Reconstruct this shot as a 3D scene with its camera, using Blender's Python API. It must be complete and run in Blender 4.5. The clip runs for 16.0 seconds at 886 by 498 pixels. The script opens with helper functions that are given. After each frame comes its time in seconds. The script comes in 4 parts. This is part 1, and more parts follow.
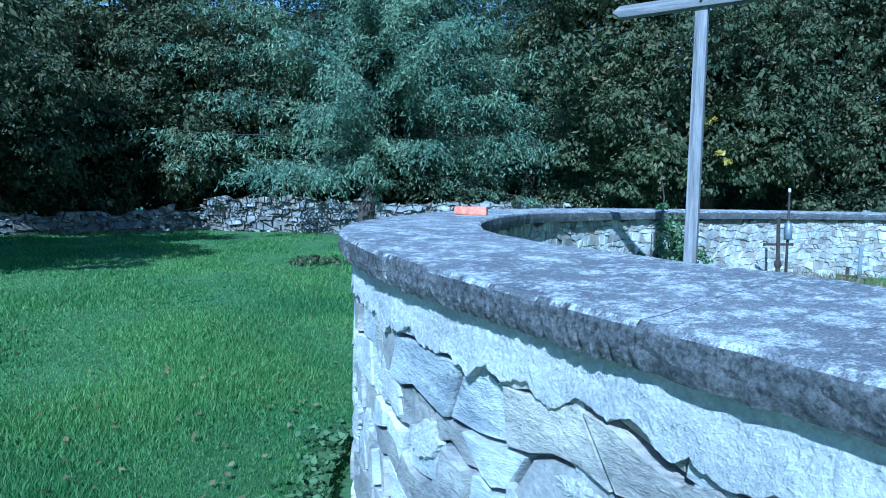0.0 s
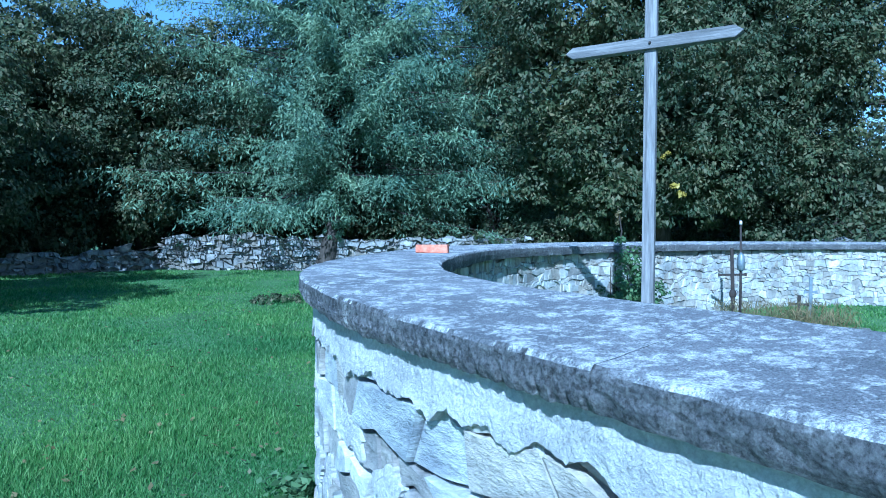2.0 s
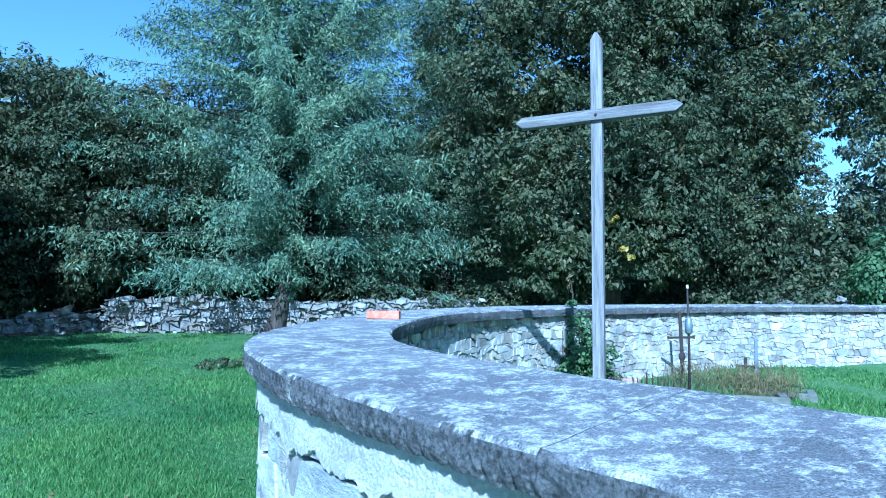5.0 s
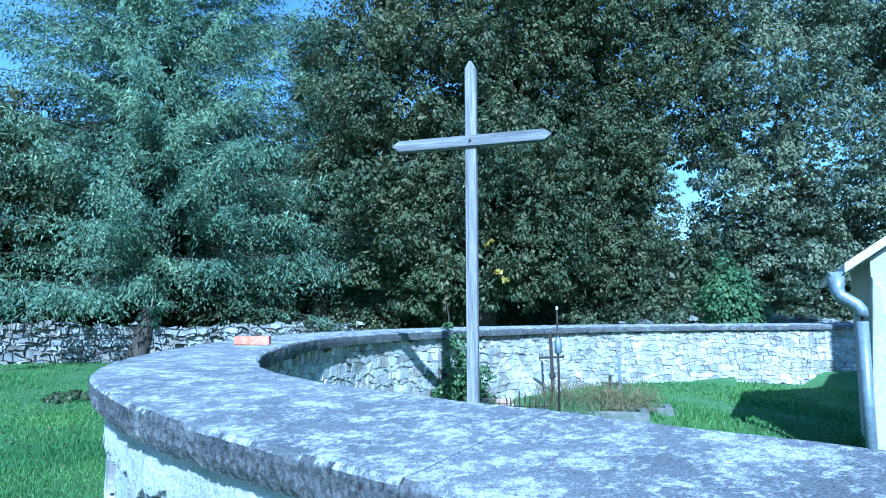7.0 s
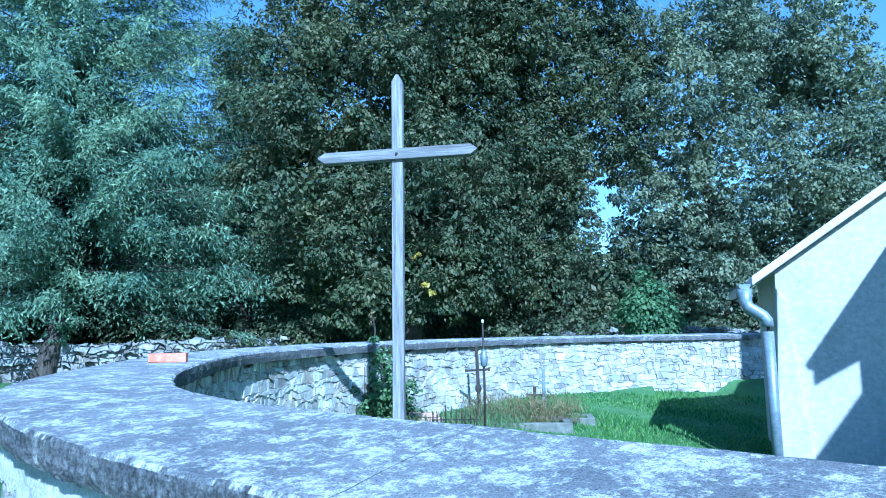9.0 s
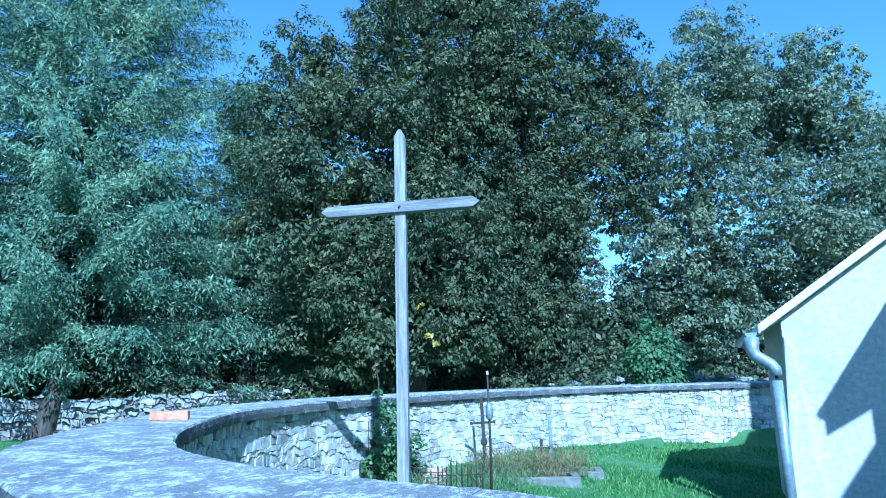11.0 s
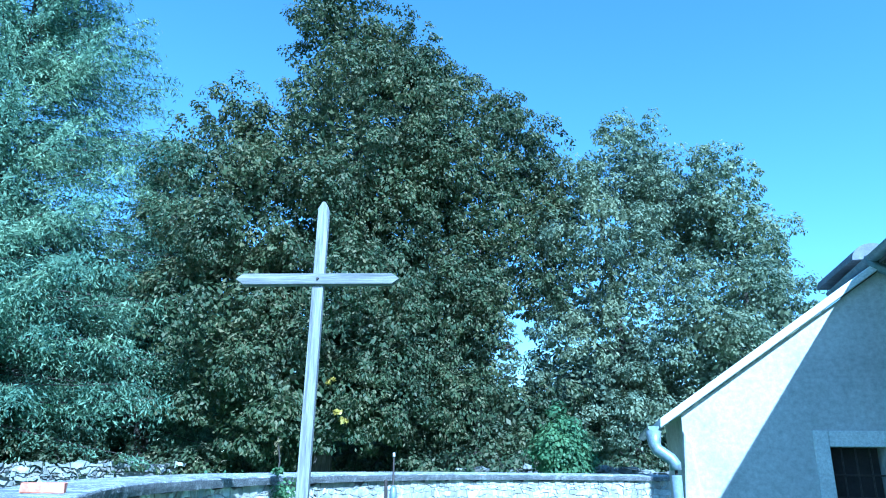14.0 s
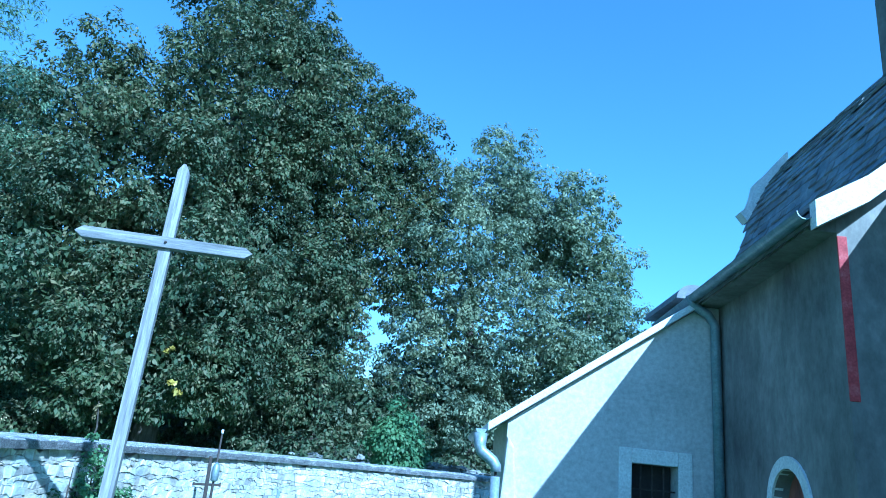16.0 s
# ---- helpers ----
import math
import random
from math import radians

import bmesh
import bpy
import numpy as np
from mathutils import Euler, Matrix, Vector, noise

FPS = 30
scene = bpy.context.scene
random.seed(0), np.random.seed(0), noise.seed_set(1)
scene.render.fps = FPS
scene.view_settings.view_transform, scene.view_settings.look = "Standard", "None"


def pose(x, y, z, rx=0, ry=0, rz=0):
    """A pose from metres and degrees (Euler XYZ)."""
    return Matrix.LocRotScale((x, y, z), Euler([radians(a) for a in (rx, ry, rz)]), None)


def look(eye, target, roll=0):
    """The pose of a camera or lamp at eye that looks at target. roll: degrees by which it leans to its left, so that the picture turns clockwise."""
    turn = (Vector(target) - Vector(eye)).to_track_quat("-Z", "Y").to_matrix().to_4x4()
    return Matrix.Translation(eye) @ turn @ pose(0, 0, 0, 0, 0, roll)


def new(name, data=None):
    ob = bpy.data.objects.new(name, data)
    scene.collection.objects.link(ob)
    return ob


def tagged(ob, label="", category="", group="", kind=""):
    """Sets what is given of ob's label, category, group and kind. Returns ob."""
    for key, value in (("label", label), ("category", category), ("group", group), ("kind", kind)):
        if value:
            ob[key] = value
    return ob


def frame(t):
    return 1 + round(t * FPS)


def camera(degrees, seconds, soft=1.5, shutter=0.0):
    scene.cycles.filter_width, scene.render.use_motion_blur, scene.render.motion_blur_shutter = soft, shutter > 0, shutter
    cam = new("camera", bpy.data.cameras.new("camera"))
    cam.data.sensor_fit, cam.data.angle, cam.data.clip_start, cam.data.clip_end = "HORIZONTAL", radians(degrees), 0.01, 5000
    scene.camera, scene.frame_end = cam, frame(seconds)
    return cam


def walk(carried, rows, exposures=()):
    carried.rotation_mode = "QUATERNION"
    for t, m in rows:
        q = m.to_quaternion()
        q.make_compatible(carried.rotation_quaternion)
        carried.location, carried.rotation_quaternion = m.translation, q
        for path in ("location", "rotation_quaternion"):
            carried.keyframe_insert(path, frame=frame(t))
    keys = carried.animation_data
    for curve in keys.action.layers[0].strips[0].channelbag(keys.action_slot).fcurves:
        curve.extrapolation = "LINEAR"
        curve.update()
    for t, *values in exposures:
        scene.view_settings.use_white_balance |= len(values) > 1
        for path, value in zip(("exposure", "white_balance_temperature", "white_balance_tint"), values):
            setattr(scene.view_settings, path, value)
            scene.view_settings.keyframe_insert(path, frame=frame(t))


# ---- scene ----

cam = camera(66.5, 16.0, soft=1.0)
PATH = [
    (0, (0.081, 0.034, 1.589), (0.032, 2.029, 1.459), 1.38),
    (0.5, (0.090, 0.026, 1.591), (0.066, 2.023, 1.485), 0.81),
    (1, (0.091, 0.013, 1.602), (0.099, 2.011, 1.521), 0.84),
    (1.5, (0.092, 0.009, 1.613), (0.128, 2.008, 1.557), 0.67),
    (2, (0.093, 0.009, 1.623), (0.151, 2.008, 1.595), 0.50),
    (2.5, (0.092, 0.010, 1.627), (0.170, 2.008, 1.629), 0.73),
    (3, (0.094, 0.010, 1.630), (0.188, 2.007, 1.662), 0.63),
    (5.5, (0.136, 0.039, 1.667), (0.406, 2.013, 1.847), 0.36),
    (6, (0.156, 0.060, 1.660), (0.532, 2.014, 1.861), 0.06),
    (6.5, (0.157, 0.056, 1.665), (0.617, 1.991, 1.874), -0.21),
    (7, (0.156, 0.057, 1.668), (0.694, 1.971, 1.888), -0.18),
    (7.5, (0.164, 0.064, 1.670), (0.772, 1.956, 1.899), -0.05),
    (8, (0.176, 0.071, 1.670), (0.863, 1.934, 1.910), -0.42),
    (10.5, (0.158, 0.071, 1.693), (0.911, 1.893, 2.027), -1.32),
    (11, (0.164, 0.064, 1.700), (0.890, 1.884, 2.100), -1.40),
    (11.5, (0.170, 0.073, 1.695), (0.893, 1.880, 2.153), -1.40),
    (12, (0.168, 0.062, 1.691), (0.902, 1.852, 2.195), -1.00),
    (12.5, (0.161, 0.067, 1.710), (0.929, 1.832, 2.251), -0.68),
    (13, (0.153, 0.055, 1.723), (0.960, 1.793, 2.293), -0.17),
    (13.5, (0.166, 0.056, 1.722), (1.026, 1.759, 2.320), 0.24),
    (14, (0.165, 0.037, 1.713), (1.080, 1.704, 2.330), 1.05),
    (14.5, (0.169, 0.004, 1.714), (1.157, 1.635, 2.315), 1.97),
    (15, (0.165, -0.042, 1.716), (1.235, 1.540, 2.308), 2.99),
    (15.5, (0.191, -0.094, 1.700), (1.344, 1.424, 2.304), 4.61),
    (16, (0.187, -0.120, 1.698), (1.419, 1.329, 2.315), 6.12),
]
walk(cam, [(t, look(eye, target, roll)) for t, eye, target, roll in PATH],
     exposures=[(0.0, 0.52, 4060, 0), (3.0, 0.7, 4080, 0), (8.0, 0.97, 4060, 0), (11.0, 1.0, 3960, -2), (12.0, 1.25, 3950, -3), (12.5, 1.33, 3950, -3), (14.0, 1.38, 3920, -4), (16.0, 1.15, 3850, -6)])

# ---- light ----
SUN_YAW, SUN_ELEV = 168.5, 37.8          # the sun stands behind the start, over the church side
world = bpy.data.worlds.new("world")
scene.world = world
world.use_nodes = True
wn = world.node_tree
sky = wn.nodes.new("ShaderNodeTexSky")
sky.sky_type, sky.sun_disc = "NISHITA", False
sky.sun_elevation = radians(SUN_ELEV)
sky.sun_rotation = radians(-SUN_YAW)
sky.altitude, sky.air_density, sky.dust_density, sky.ozone_density = 700, 1.25, 0.1, 1.0
wn.links.new(sky.outputs[0], wn.nodes["Background"].inputs[0])
wn.nodes["Background"].inputs[1].default_value = 0.1
sun_way = Vector((-math.sin(radians(SUN_YAW)), math.cos(radians(SUN_YAW)), math.tan(radians(SUN_ELEV)))).normalized()
lamp = bpy.data.lights.new("sun", "SUN")
lamp.energy, lamp.angle, lamp.color = 5.0, radians(0.53), (1.0, 0.96, 0.9)
sun = new("sun", lamp)
sun.matrix_world = look(sun_way * 60, (0, 0, 0))


# ---- materials ----
def material(name, rough=0.8, metal=0.0):
    m = bpy.data.materials.new(name)
    m.use_nodes = True
    nt = m.node_tree
    b = nt.nodes["Principled BSDF"]
    b.inputs["Roughness"].default_value, b.inputs["Metallic"].default_value = rough, metal
    return m, nt, b


def tex(nt, kind, scale, coords=None, **values):
    n = nt.nodes.new("ShaderNodeTex" + kind)
    n.inputs["Scale"].default_value = scale
    for k, v in values.items():
        n.inputs[k.replace("_", " ")].default_value = v
    if coords is not None:
        nt.links.new(coords, n.inputs["Vector"])
    return n


def obj_coords(nt, scale=(1, 1, 1)):
    c = nt.nodes.new("ShaderNodeTexCoord")
    mp = nt.nodes.new("ShaderNodeMapping")
    mp.inputs["Scale"].default_value = scale
    nt.links.new(c.outputs["Object"], mp.inputs["Vector"])
    return mp.outputs["Vector"]


def ramp(nt, fac, stops):
    r = nt.nodes.new("ShaderNodeValToRGB")
    els = r.color_ramp.elements
    while len(els) < len(stops):
        els.new(0.5)
    for e, (p, c) in zip(els, stops):
        e.position, e.color = p, (*c, 1)
    nt.links.new(fac, r.inputs["Fac"])
    return r.outputs["Color"]


def mix(nt, a, b, fac, mode="MIX"):
    n = nt.nodes.new("ShaderNodeMix")
    n.data_type, n.blend_type = "RGBA", mode
    for sock, v in ((n.inputs[6], a), (n.inputs[7], b), (n.inputs[0], fac)):
        if isinstance(v, bpy.types.NodeSocket):
            nt.links.new(v, sock)
        elif isinstance(v, tuple):
            sock.default_value = (*v, 1)
        else:
            sock.default_value = v
    return n.outputs[2]


def bump(nt, b, height, strength=0.4, dist=0.02, after=None):
    n = nt.nodes.new("ShaderNodeBump")
    n.inputs["Strength"].default_value, n.inputs["Distance"].default_value = strength, dist
    nt.links.new(height, n.inputs["Height"])
    if after is not None:
        nt.links.new(after, n.inputs["Normal"])
    nt.links.new(n.outputs["Normal"], b.inputs["Normal"])
    return n.outputs["Normal"]


def surface(name, c1, c2, c3, scale, rough=0.9, fine=60.0, bumpy=0.4, bdist=0.01, stretch=(1, 1, 1), random_tint=0.0, metal=0.0):
    """A mottled surface: two scales of colour change, fine relief."""
    m, nt, b = material(name, rough, metal)
    co = obj_coords(nt, stretch)
    big = tex(nt, "Noise", scale, co, Detail=6.0, Roughness=0.62)
    small = tex(nt, "Noise", fine, co, Detail=5.0, Roughness=0.7)
    col = ramp(nt, big.outputs["Fac"], [(0.3, c1), (0.5, c2), (0.7, c3)])
    grain = ramp(nt, small.outputs["Fac"], [(0.3, (0.55, 0.55, 0.55)), (0.7, (1.3, 1.3, 1.3))])
    col = mix(nt, col, grain, 0.6, "MULTIPLY")
    if random_tint:
        info = nt.nodes.new("ShaderNodeObjectInfo")
        isle = nt.nodes.new("ShaderNodeNewGeometry")
        both = nt.nodes.new("ShaderNodeMath")
        both.operation = "ADD"
        nt.links.new(info.outputs["Random"], both.inputs[0])
        nt.links.new(isle.outputs["Random Per Island"], both.inputs[1])
        part_of = nt.nodes.new("ShaderNodeMath")
        part_of.operation = "FRACT"
        nt.links.new(both.outputs[0], part_of.inputs[0])
        tint = ramp(nt, part_of.outputs[0], [(0.0, (1 - random_tint,) * 3), (0.3, (1.0, 0.93, 0.82)), (0.55, (0.93, 0.98, 1.02)), (1.0, (1 + random_tint,) * 3)])
        col = mix(nt, col, tint, 1.0, "MULTIPLY")
    nt.links.new(col, b.inputs["Base Color"])
    add = nt.nodes.new("ShaderNodeMath")
    add.operation = "MULTIPLY_ADD"
    nt.links.new(small.outputs["Fac"], add.inputs[0])
    add.inputs[1].default_value = 0.5
    nt.links.new(big.outputs["Fac"], add.inputs[2])
    bump(nt, b, add.outputs[0], bumpy, bdist)
    return m


def leaf_material(name, dark, mid, light, rough=0.45, glow=0.25):
    m, nt, b = material(name, rough)
    b.inputs["Specular IOR Level"].default_value = 0.25
    g = nt.nodes.new("ShaderNodeNewGeometry")
    col = ramp(nt, g.outputs["Random Per Island"], [(0.0, dark), (0.55, mid), (1.0, light)])
    patch = tex(nt, "Noise", 0.5, obj_coords(nt), Detail=3.0)
    col = mix(nt, col, ramp(nt, patch.outputs["Fac"], [(0.35, (0.75, 0.8, 0.8)), (0.65, (1.2, 1.1, 0.9))]), 1.0, "MULTIPLY")
    nt.links.new(col, b.inputs["Base Color"])
    t = nt.nodes.new("ShaderNodeBsdfTranslucent")
    nt.links.new(col, t.inputs["Color"])
    sh = nt.nodes.new("ShaderNodeMixShader")
    sh.inputs[0].default_value = glow
    nt.links.new(b.outputs[0], sh.inputs[1])
    nt.links.new(t.outputs[0], sh.inputs[2])
    nt.links.new(sh.outputs[0], nt.nodes["Material Output"].inputs["Surface"])
    return m


def coping_material():
    """Old concrete: blue-grey, white lichen patches, coarse grit."""
    m, nt, b = material("weathered_concrete", 0.95)
    co = obj_coords(nt)
    big = tex(nt, "Noise", 1.7, co, Detail=5.0, Roughness=0.65)
    lich = tex(nt, "Noise", 38.0, co, Detail=10.0, Roughness=0.8)
    grit = tex(nt, "Noise", 190.0, co, Detail=4.0, Roughness=0.8)
    peb = tex(nt, "Voronoi", 120.0, co)
    base = ramp(nt, big.outputs["Fac"], [(0.3, (0.15, 0.155, 0.165)), (0.52, (0.22, 0.225, 0.235)), (0.72, (0.3, 0.3, 0.305))])
    patch = tex(nt, "Noise", 7.0, co, Detail=8.0, Roughness=0.72)
    both = mix(nt, lich.outputs["Fac"], patch.outputs["Fac"], 0.5)
    white = ramp(nt, both, [(0.488, (0, 0, 0)), (0.525, (0.45, 0.45, 0.45)), (0.57, (1, 1, 1))])
    col = mix(nt, base, (0.68, 0.68, 0.66), white)
    col = mix(nt, col, ramp(nt, grit.outputs["Fac"], [(0.36, (0.25, 0.25, 0.25)), (0.5, (1, 1, 1)), (0.7, (1.6, 1.6, 1.6))]), 0.85, "MULTIPLY")
    nt.links.new(col, b.inputs["Base Color"])
    n1 = bump(nt, b, lich.outputs["Fac"], 0.5, 0.02)
    n2 = bump(nt, b, peb.outputs["Distance"], 0.6, 0.008, n1)
    bump(nt, b, grit.outputs["Fac"], 0.7, 0.008, n2)
    return m


def shaded_aggregate_material():
    """The broken face of old concrete: pebbles and pits in a grey paste, its colour darkened for side shade."""
    m, nt, b = material("shaded_aggregate", 0.95)
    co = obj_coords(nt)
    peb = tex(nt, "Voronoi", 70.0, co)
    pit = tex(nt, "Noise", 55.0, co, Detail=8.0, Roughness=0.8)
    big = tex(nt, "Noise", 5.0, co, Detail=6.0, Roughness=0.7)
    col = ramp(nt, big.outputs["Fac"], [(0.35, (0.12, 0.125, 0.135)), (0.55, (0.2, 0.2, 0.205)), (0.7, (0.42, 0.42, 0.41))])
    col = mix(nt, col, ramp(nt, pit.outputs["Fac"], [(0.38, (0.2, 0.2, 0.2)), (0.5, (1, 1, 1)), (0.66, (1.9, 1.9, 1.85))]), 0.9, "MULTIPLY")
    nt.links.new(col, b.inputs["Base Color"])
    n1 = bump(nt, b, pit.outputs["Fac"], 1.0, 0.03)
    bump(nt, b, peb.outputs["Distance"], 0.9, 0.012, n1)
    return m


M_COPING = coping_material()
M_COPING_EDGE = shaded_aggregate_material()
M_RENDER = surface("lime_plaster", (0.42, 0.42, 0.41), (0.6, 0.595, 0.58), (0.74, 0.73, 0.71), 3.5, 0.95, 75, 1.0, 0.03)
M_STONE = surface("grey_gneiss", (0.22, 0.23, 0.25), (0.47, 0.47, 0.46), (0.7, 0.68, 0.63), 2.6, 0.85, 28, 0.9, 0.04, (1, 1, 2.2), 0.42)
M_STONE_FAR = surface("limewashed_stone", (0.26, 0.255, 0.24), (0.46, 0.45, 0.42), (0.66, 0.65, 0.61), 2.2, 0.9, 18, 0.7, 0.03, (1, 1, 1.6), 0.38)
M_MORTAR = surface("pale_mortar", (0.2, 0.195, 0.185), (0.33, 0.32, 0.305), (0.45, 0.44, 0.42), 4.0, 0.95, 50, 0.6, 0.02)
M_DRY = surface("dry_stone", (0.12, 0.12, 0.115), (0.24, 0.235, 0.225), (0.4, 0.39, 0.37), 3.0, 0.9, 20, 0.5, 0.02, (1, 1, 1), 0.4)
M_WOOD = surface("silvered_timber", (0.09, 0.088, 0.09), (0.23, 0.225, 0.225), (0.37, 0.36, 0.35), 4.0, 0.8, 22, 0.8, 0.008, (7, 7, 0.35))
M_WOOD_LYING = surface("silvered_timber_beam", (0.075, 0.075, 0.078), (0.17, 0.168, 0.168), (0.31, 0.3, 0.295), 4.0, 0.8, 22, 0.8, 0.008, (0.35, 7, 7))
M_IRON = surface("rusty_iron", (0.015, 0.012, 0.01), (0.03, 0.022, 0.018), (0.055, 0.04, 0.03), 14.0, 0.7, 60, 0.4, 0.004)
M_WHITE = surface("white_limewash", (0.4, 0.395, 0.385), (0.5, 0.495, 0.48), (0.56, 0.555, 0.54), 0.9, 0.95, 14, 0.12, 0.006)
M_OLDWALL = surface("stained_plaster", (0.1, 0.098, 0.092), (0.19, 0.185, 0.17), (0.29, 0.28, 0.26), 0.9, 0.95, 9, 0.25, 0.01, (1, 1, 0.6))
M_ROOF = surface("stone_slate", (0.12, 0.13, 0.15), (0.18, 0.19, 0.215), (0.26, 0.275, 0.3), 3.0, 0.7, 30, 0.4, 0.01, (1, 1, 1), 0.3)
M_VERGE = surface("painted_verge", (0.6, 0.6, 0.58), (0.68, 0.68, 0.66), (0.74, 0.74, 0.72), 2.0, 0.8, 30, 0.3, 0.006)
M_PIPE = surface("grey_zinc", (0.16, 0.2, 0.23), (0.22, 0.26, 0.29), (0.28, 0.32, 0.36), 5.0, 0.45, 30, 0.15, 0.003, metal=0.3)
M_KERB = surface("mossy_kerb_stone", (0.09, 0.1, 0.075), (0.16, 0.165, 0.14), (0.26, 0.255, 0.23), 6.0, 0.9, 40, 0.5, 0.01)
M_DARK = surface("dark_room", (0.015, 0.014, 0.013), (0.025, 0.022, 0.02), (0.035, 0.03, 0.028), 3.0, 0.9, 20, 0.2, 0.01)
M_RED = surface("faded_red_paint", (0.22, 0.04, 0.045), (0.32, 0.06, 0.065), (0.42, 0.15, 0.14), 5.0, 0.9, 40, 0.3, 0.006)
M_BRICK = surface("orange_brick", (0.5, 0.16, 0.09), (0.62, 0.22, 0.13), (0.7, 0.32, 0.2), 14.0, 0.9, 60, 0.4, 0.006)
M_DOOR = surface("red_brown_timber", (0.12, 0.05, 0.035), (0.2, 0.08, 0.055), (0.26, 0.12, 0.08), 6.0, 0.8, 40, 0.4, 0.006, (1, 1, 0.2))
M_BRICK_PALE = surface("pale_pink_brick", (0.42, 0.24, 0.2), (0.52, 0.33, 0.28), (0.6, 0.45, 0.4), 9.0, 0.9, 50, 0.4, 0.006)
M_BARK = surface("dark_bark", (0.03, 0.025, 0.02), (0.06, 0.05, 0.04), (0.11, 0.09, 0.075), 4.0, 0.95, 20, 0.8, 0.04, (3, 3, 0.6))
M_GRASS = surface("lawn_soil", (0.055, 0.11, 0.035), (0.08, 0.16, 0.05), (0.11, 0.2, 0.07), 1.2, 0.95, 40, 0.8, 0.04)
L_BLADE = leaf_material("grass_blade", (0.08, 0.19, 0.05), (0.135, 0.28, 0.085), (0.25, 0.4, 0.16), 0.55, 0.45)
L_SPRUCE = leaf_material("blue_green_needles", (0.08, 0.13, 0.088), (0.165, 0.25, 0.168), (0.29, 0.4, 0.285), 0.7, 0.3)
L_BROAD = leaf_material("dark_green_leaf", (0.045, 0.068, 0.034), (0.085, 0.112, 0.058), (0.19, 0.185, 0.115), 0.6, 0.3)
L_LIGHT = leaf_material("grey_green_leaf", (0.12, 0.15, 0.1), (0.19, 0.23, 0.16), (0.29, 0.33, 0.24), 0.6, 0.35)
L_BUSH = leaf_material("fresh_green_leaf", (0.07, 0.125, 0.055), (0.12, 0.2, 0.088), (0.19, 0.29, 0.14), 0.55, 0.3)
L_YELLOW = leaf_material("yellow_leaf", (0.38, 0.29, 0.05), (0.46, 0.37, 0.07), (0.55, 0.45, 0.12), 0.5, 0.25)
L_DRY = leaf_material("dry_herb", (0.12, 0.1, 0.05), (0.18, 0.16, 0.08), (0.28, 0.24, 0.14), 0.6, 0.25)


# ---- building helpers ----
def part(name, bm, mat, parent=None, label=""):
    me = bpy.data.meshes.new(name)
    if isinstance(bm, tuple):
        me.from_pydata(bm[0], [], bm[1])
    else:
        bm.to_mesh(me)
        bm.free()
    me.materials.append(mat)
    ob = new(name, me)
    if parent is not None:
        ob.parent = parent
    return tagged(ob, label=label)


def thing(name, label, category, group="", at=(0, 0, 0), m=None):
    e = new(name)
    e.matrix_world = m if m is not None else Matrix.Translation(at)
    return tagged(e, label, category, group)


def prism(bm, poly, axis, lo, hi):
    """A closed prism: a polygon in the plane across axis, drawn from lo to hi along it."""
    def at(p, h):
        return {"x": (h, p[0], p[1]), "y": (p[0], h, p[1]), "z": (p[0], p[1], h)}[axis]
    a = [bm.verts.new(at(p, lo)) for p in poly]
    b = [bm.verts.new(at(p, hi)) for p in poly]
    fs = [bm.faces.new(a), bm.faces.new(b)]
    n = len(poly)
    for i in range(n):
        fs.append(bm.faces.new((a[i], a[(i + 1) % n], b[(i + 1) % n], b[i])))
    bmesh.ops.recalc_face_normals(bm, faces=fs)
    return fs


def box(bm, x0, x1, y0, y1, z0, z1):
    return prism(bm, [(x0, y0), (x1, y0), (x1, y1), (x0, y1)], "z", z0, z1)


def bevel(bm, w=0.01, seg=2):
    bmesh.ops.bevel(bm, geom=[e for e in bm.edges], offset=w, segments=seg, affect="EDGES", profile=0.5)
    return bm


def tube(bm, pts, radii, sides=10):
    """A round bar through pts."""
    rings = []
    pts = [Vector(p) for p in pts]
    for i, p in enumerate(pts):
        d = (pts[min(i + 1, len(pts) - 1)] - pts[max(i - 1, 0)]).normalized()
        u = d.orthogonal().normalized() if i == 0 else (u - d * u.dot(d)).normalized()
        v = d.cross(u)
        r = radii[i] if isinstance(radii, (list, tuple)) else radii
        rings.append([bm.verts.new(p + r * (math.cos(a) * u + math.sin(a) * v)) for a in [k * math.tau / sides for k in range(sides)]])
    for a, b in zip(rings, rings[1:]):
        for k in range(sides):
            bm.faces.new((a[k], a[(k + 1) % sides], b[(k + 1) % sides], b[k]))
    bm.faces.new(rings[0][::-1])
    bm.faces.new(rings[-1])
    return bm


def smooth(ob):
    for p in ob.data.polygons:
        p.use_smooth = True
    return ob


# ---- the lie of the land ----
def ground_z(x, y):
    r = math.hypot(x, y)
    yaw = math.degrees(math.atan2(-x, y))
    k = min(max((8 - yaw) / 25, 0), 1) if y > -2 else 0.3
    k = k * k * (3 - 2 * k)
    rr = min(r, 17.0)
    return (1 - k) * 0.021 * min(r, 28) + k * 0.0021 * rr * rr


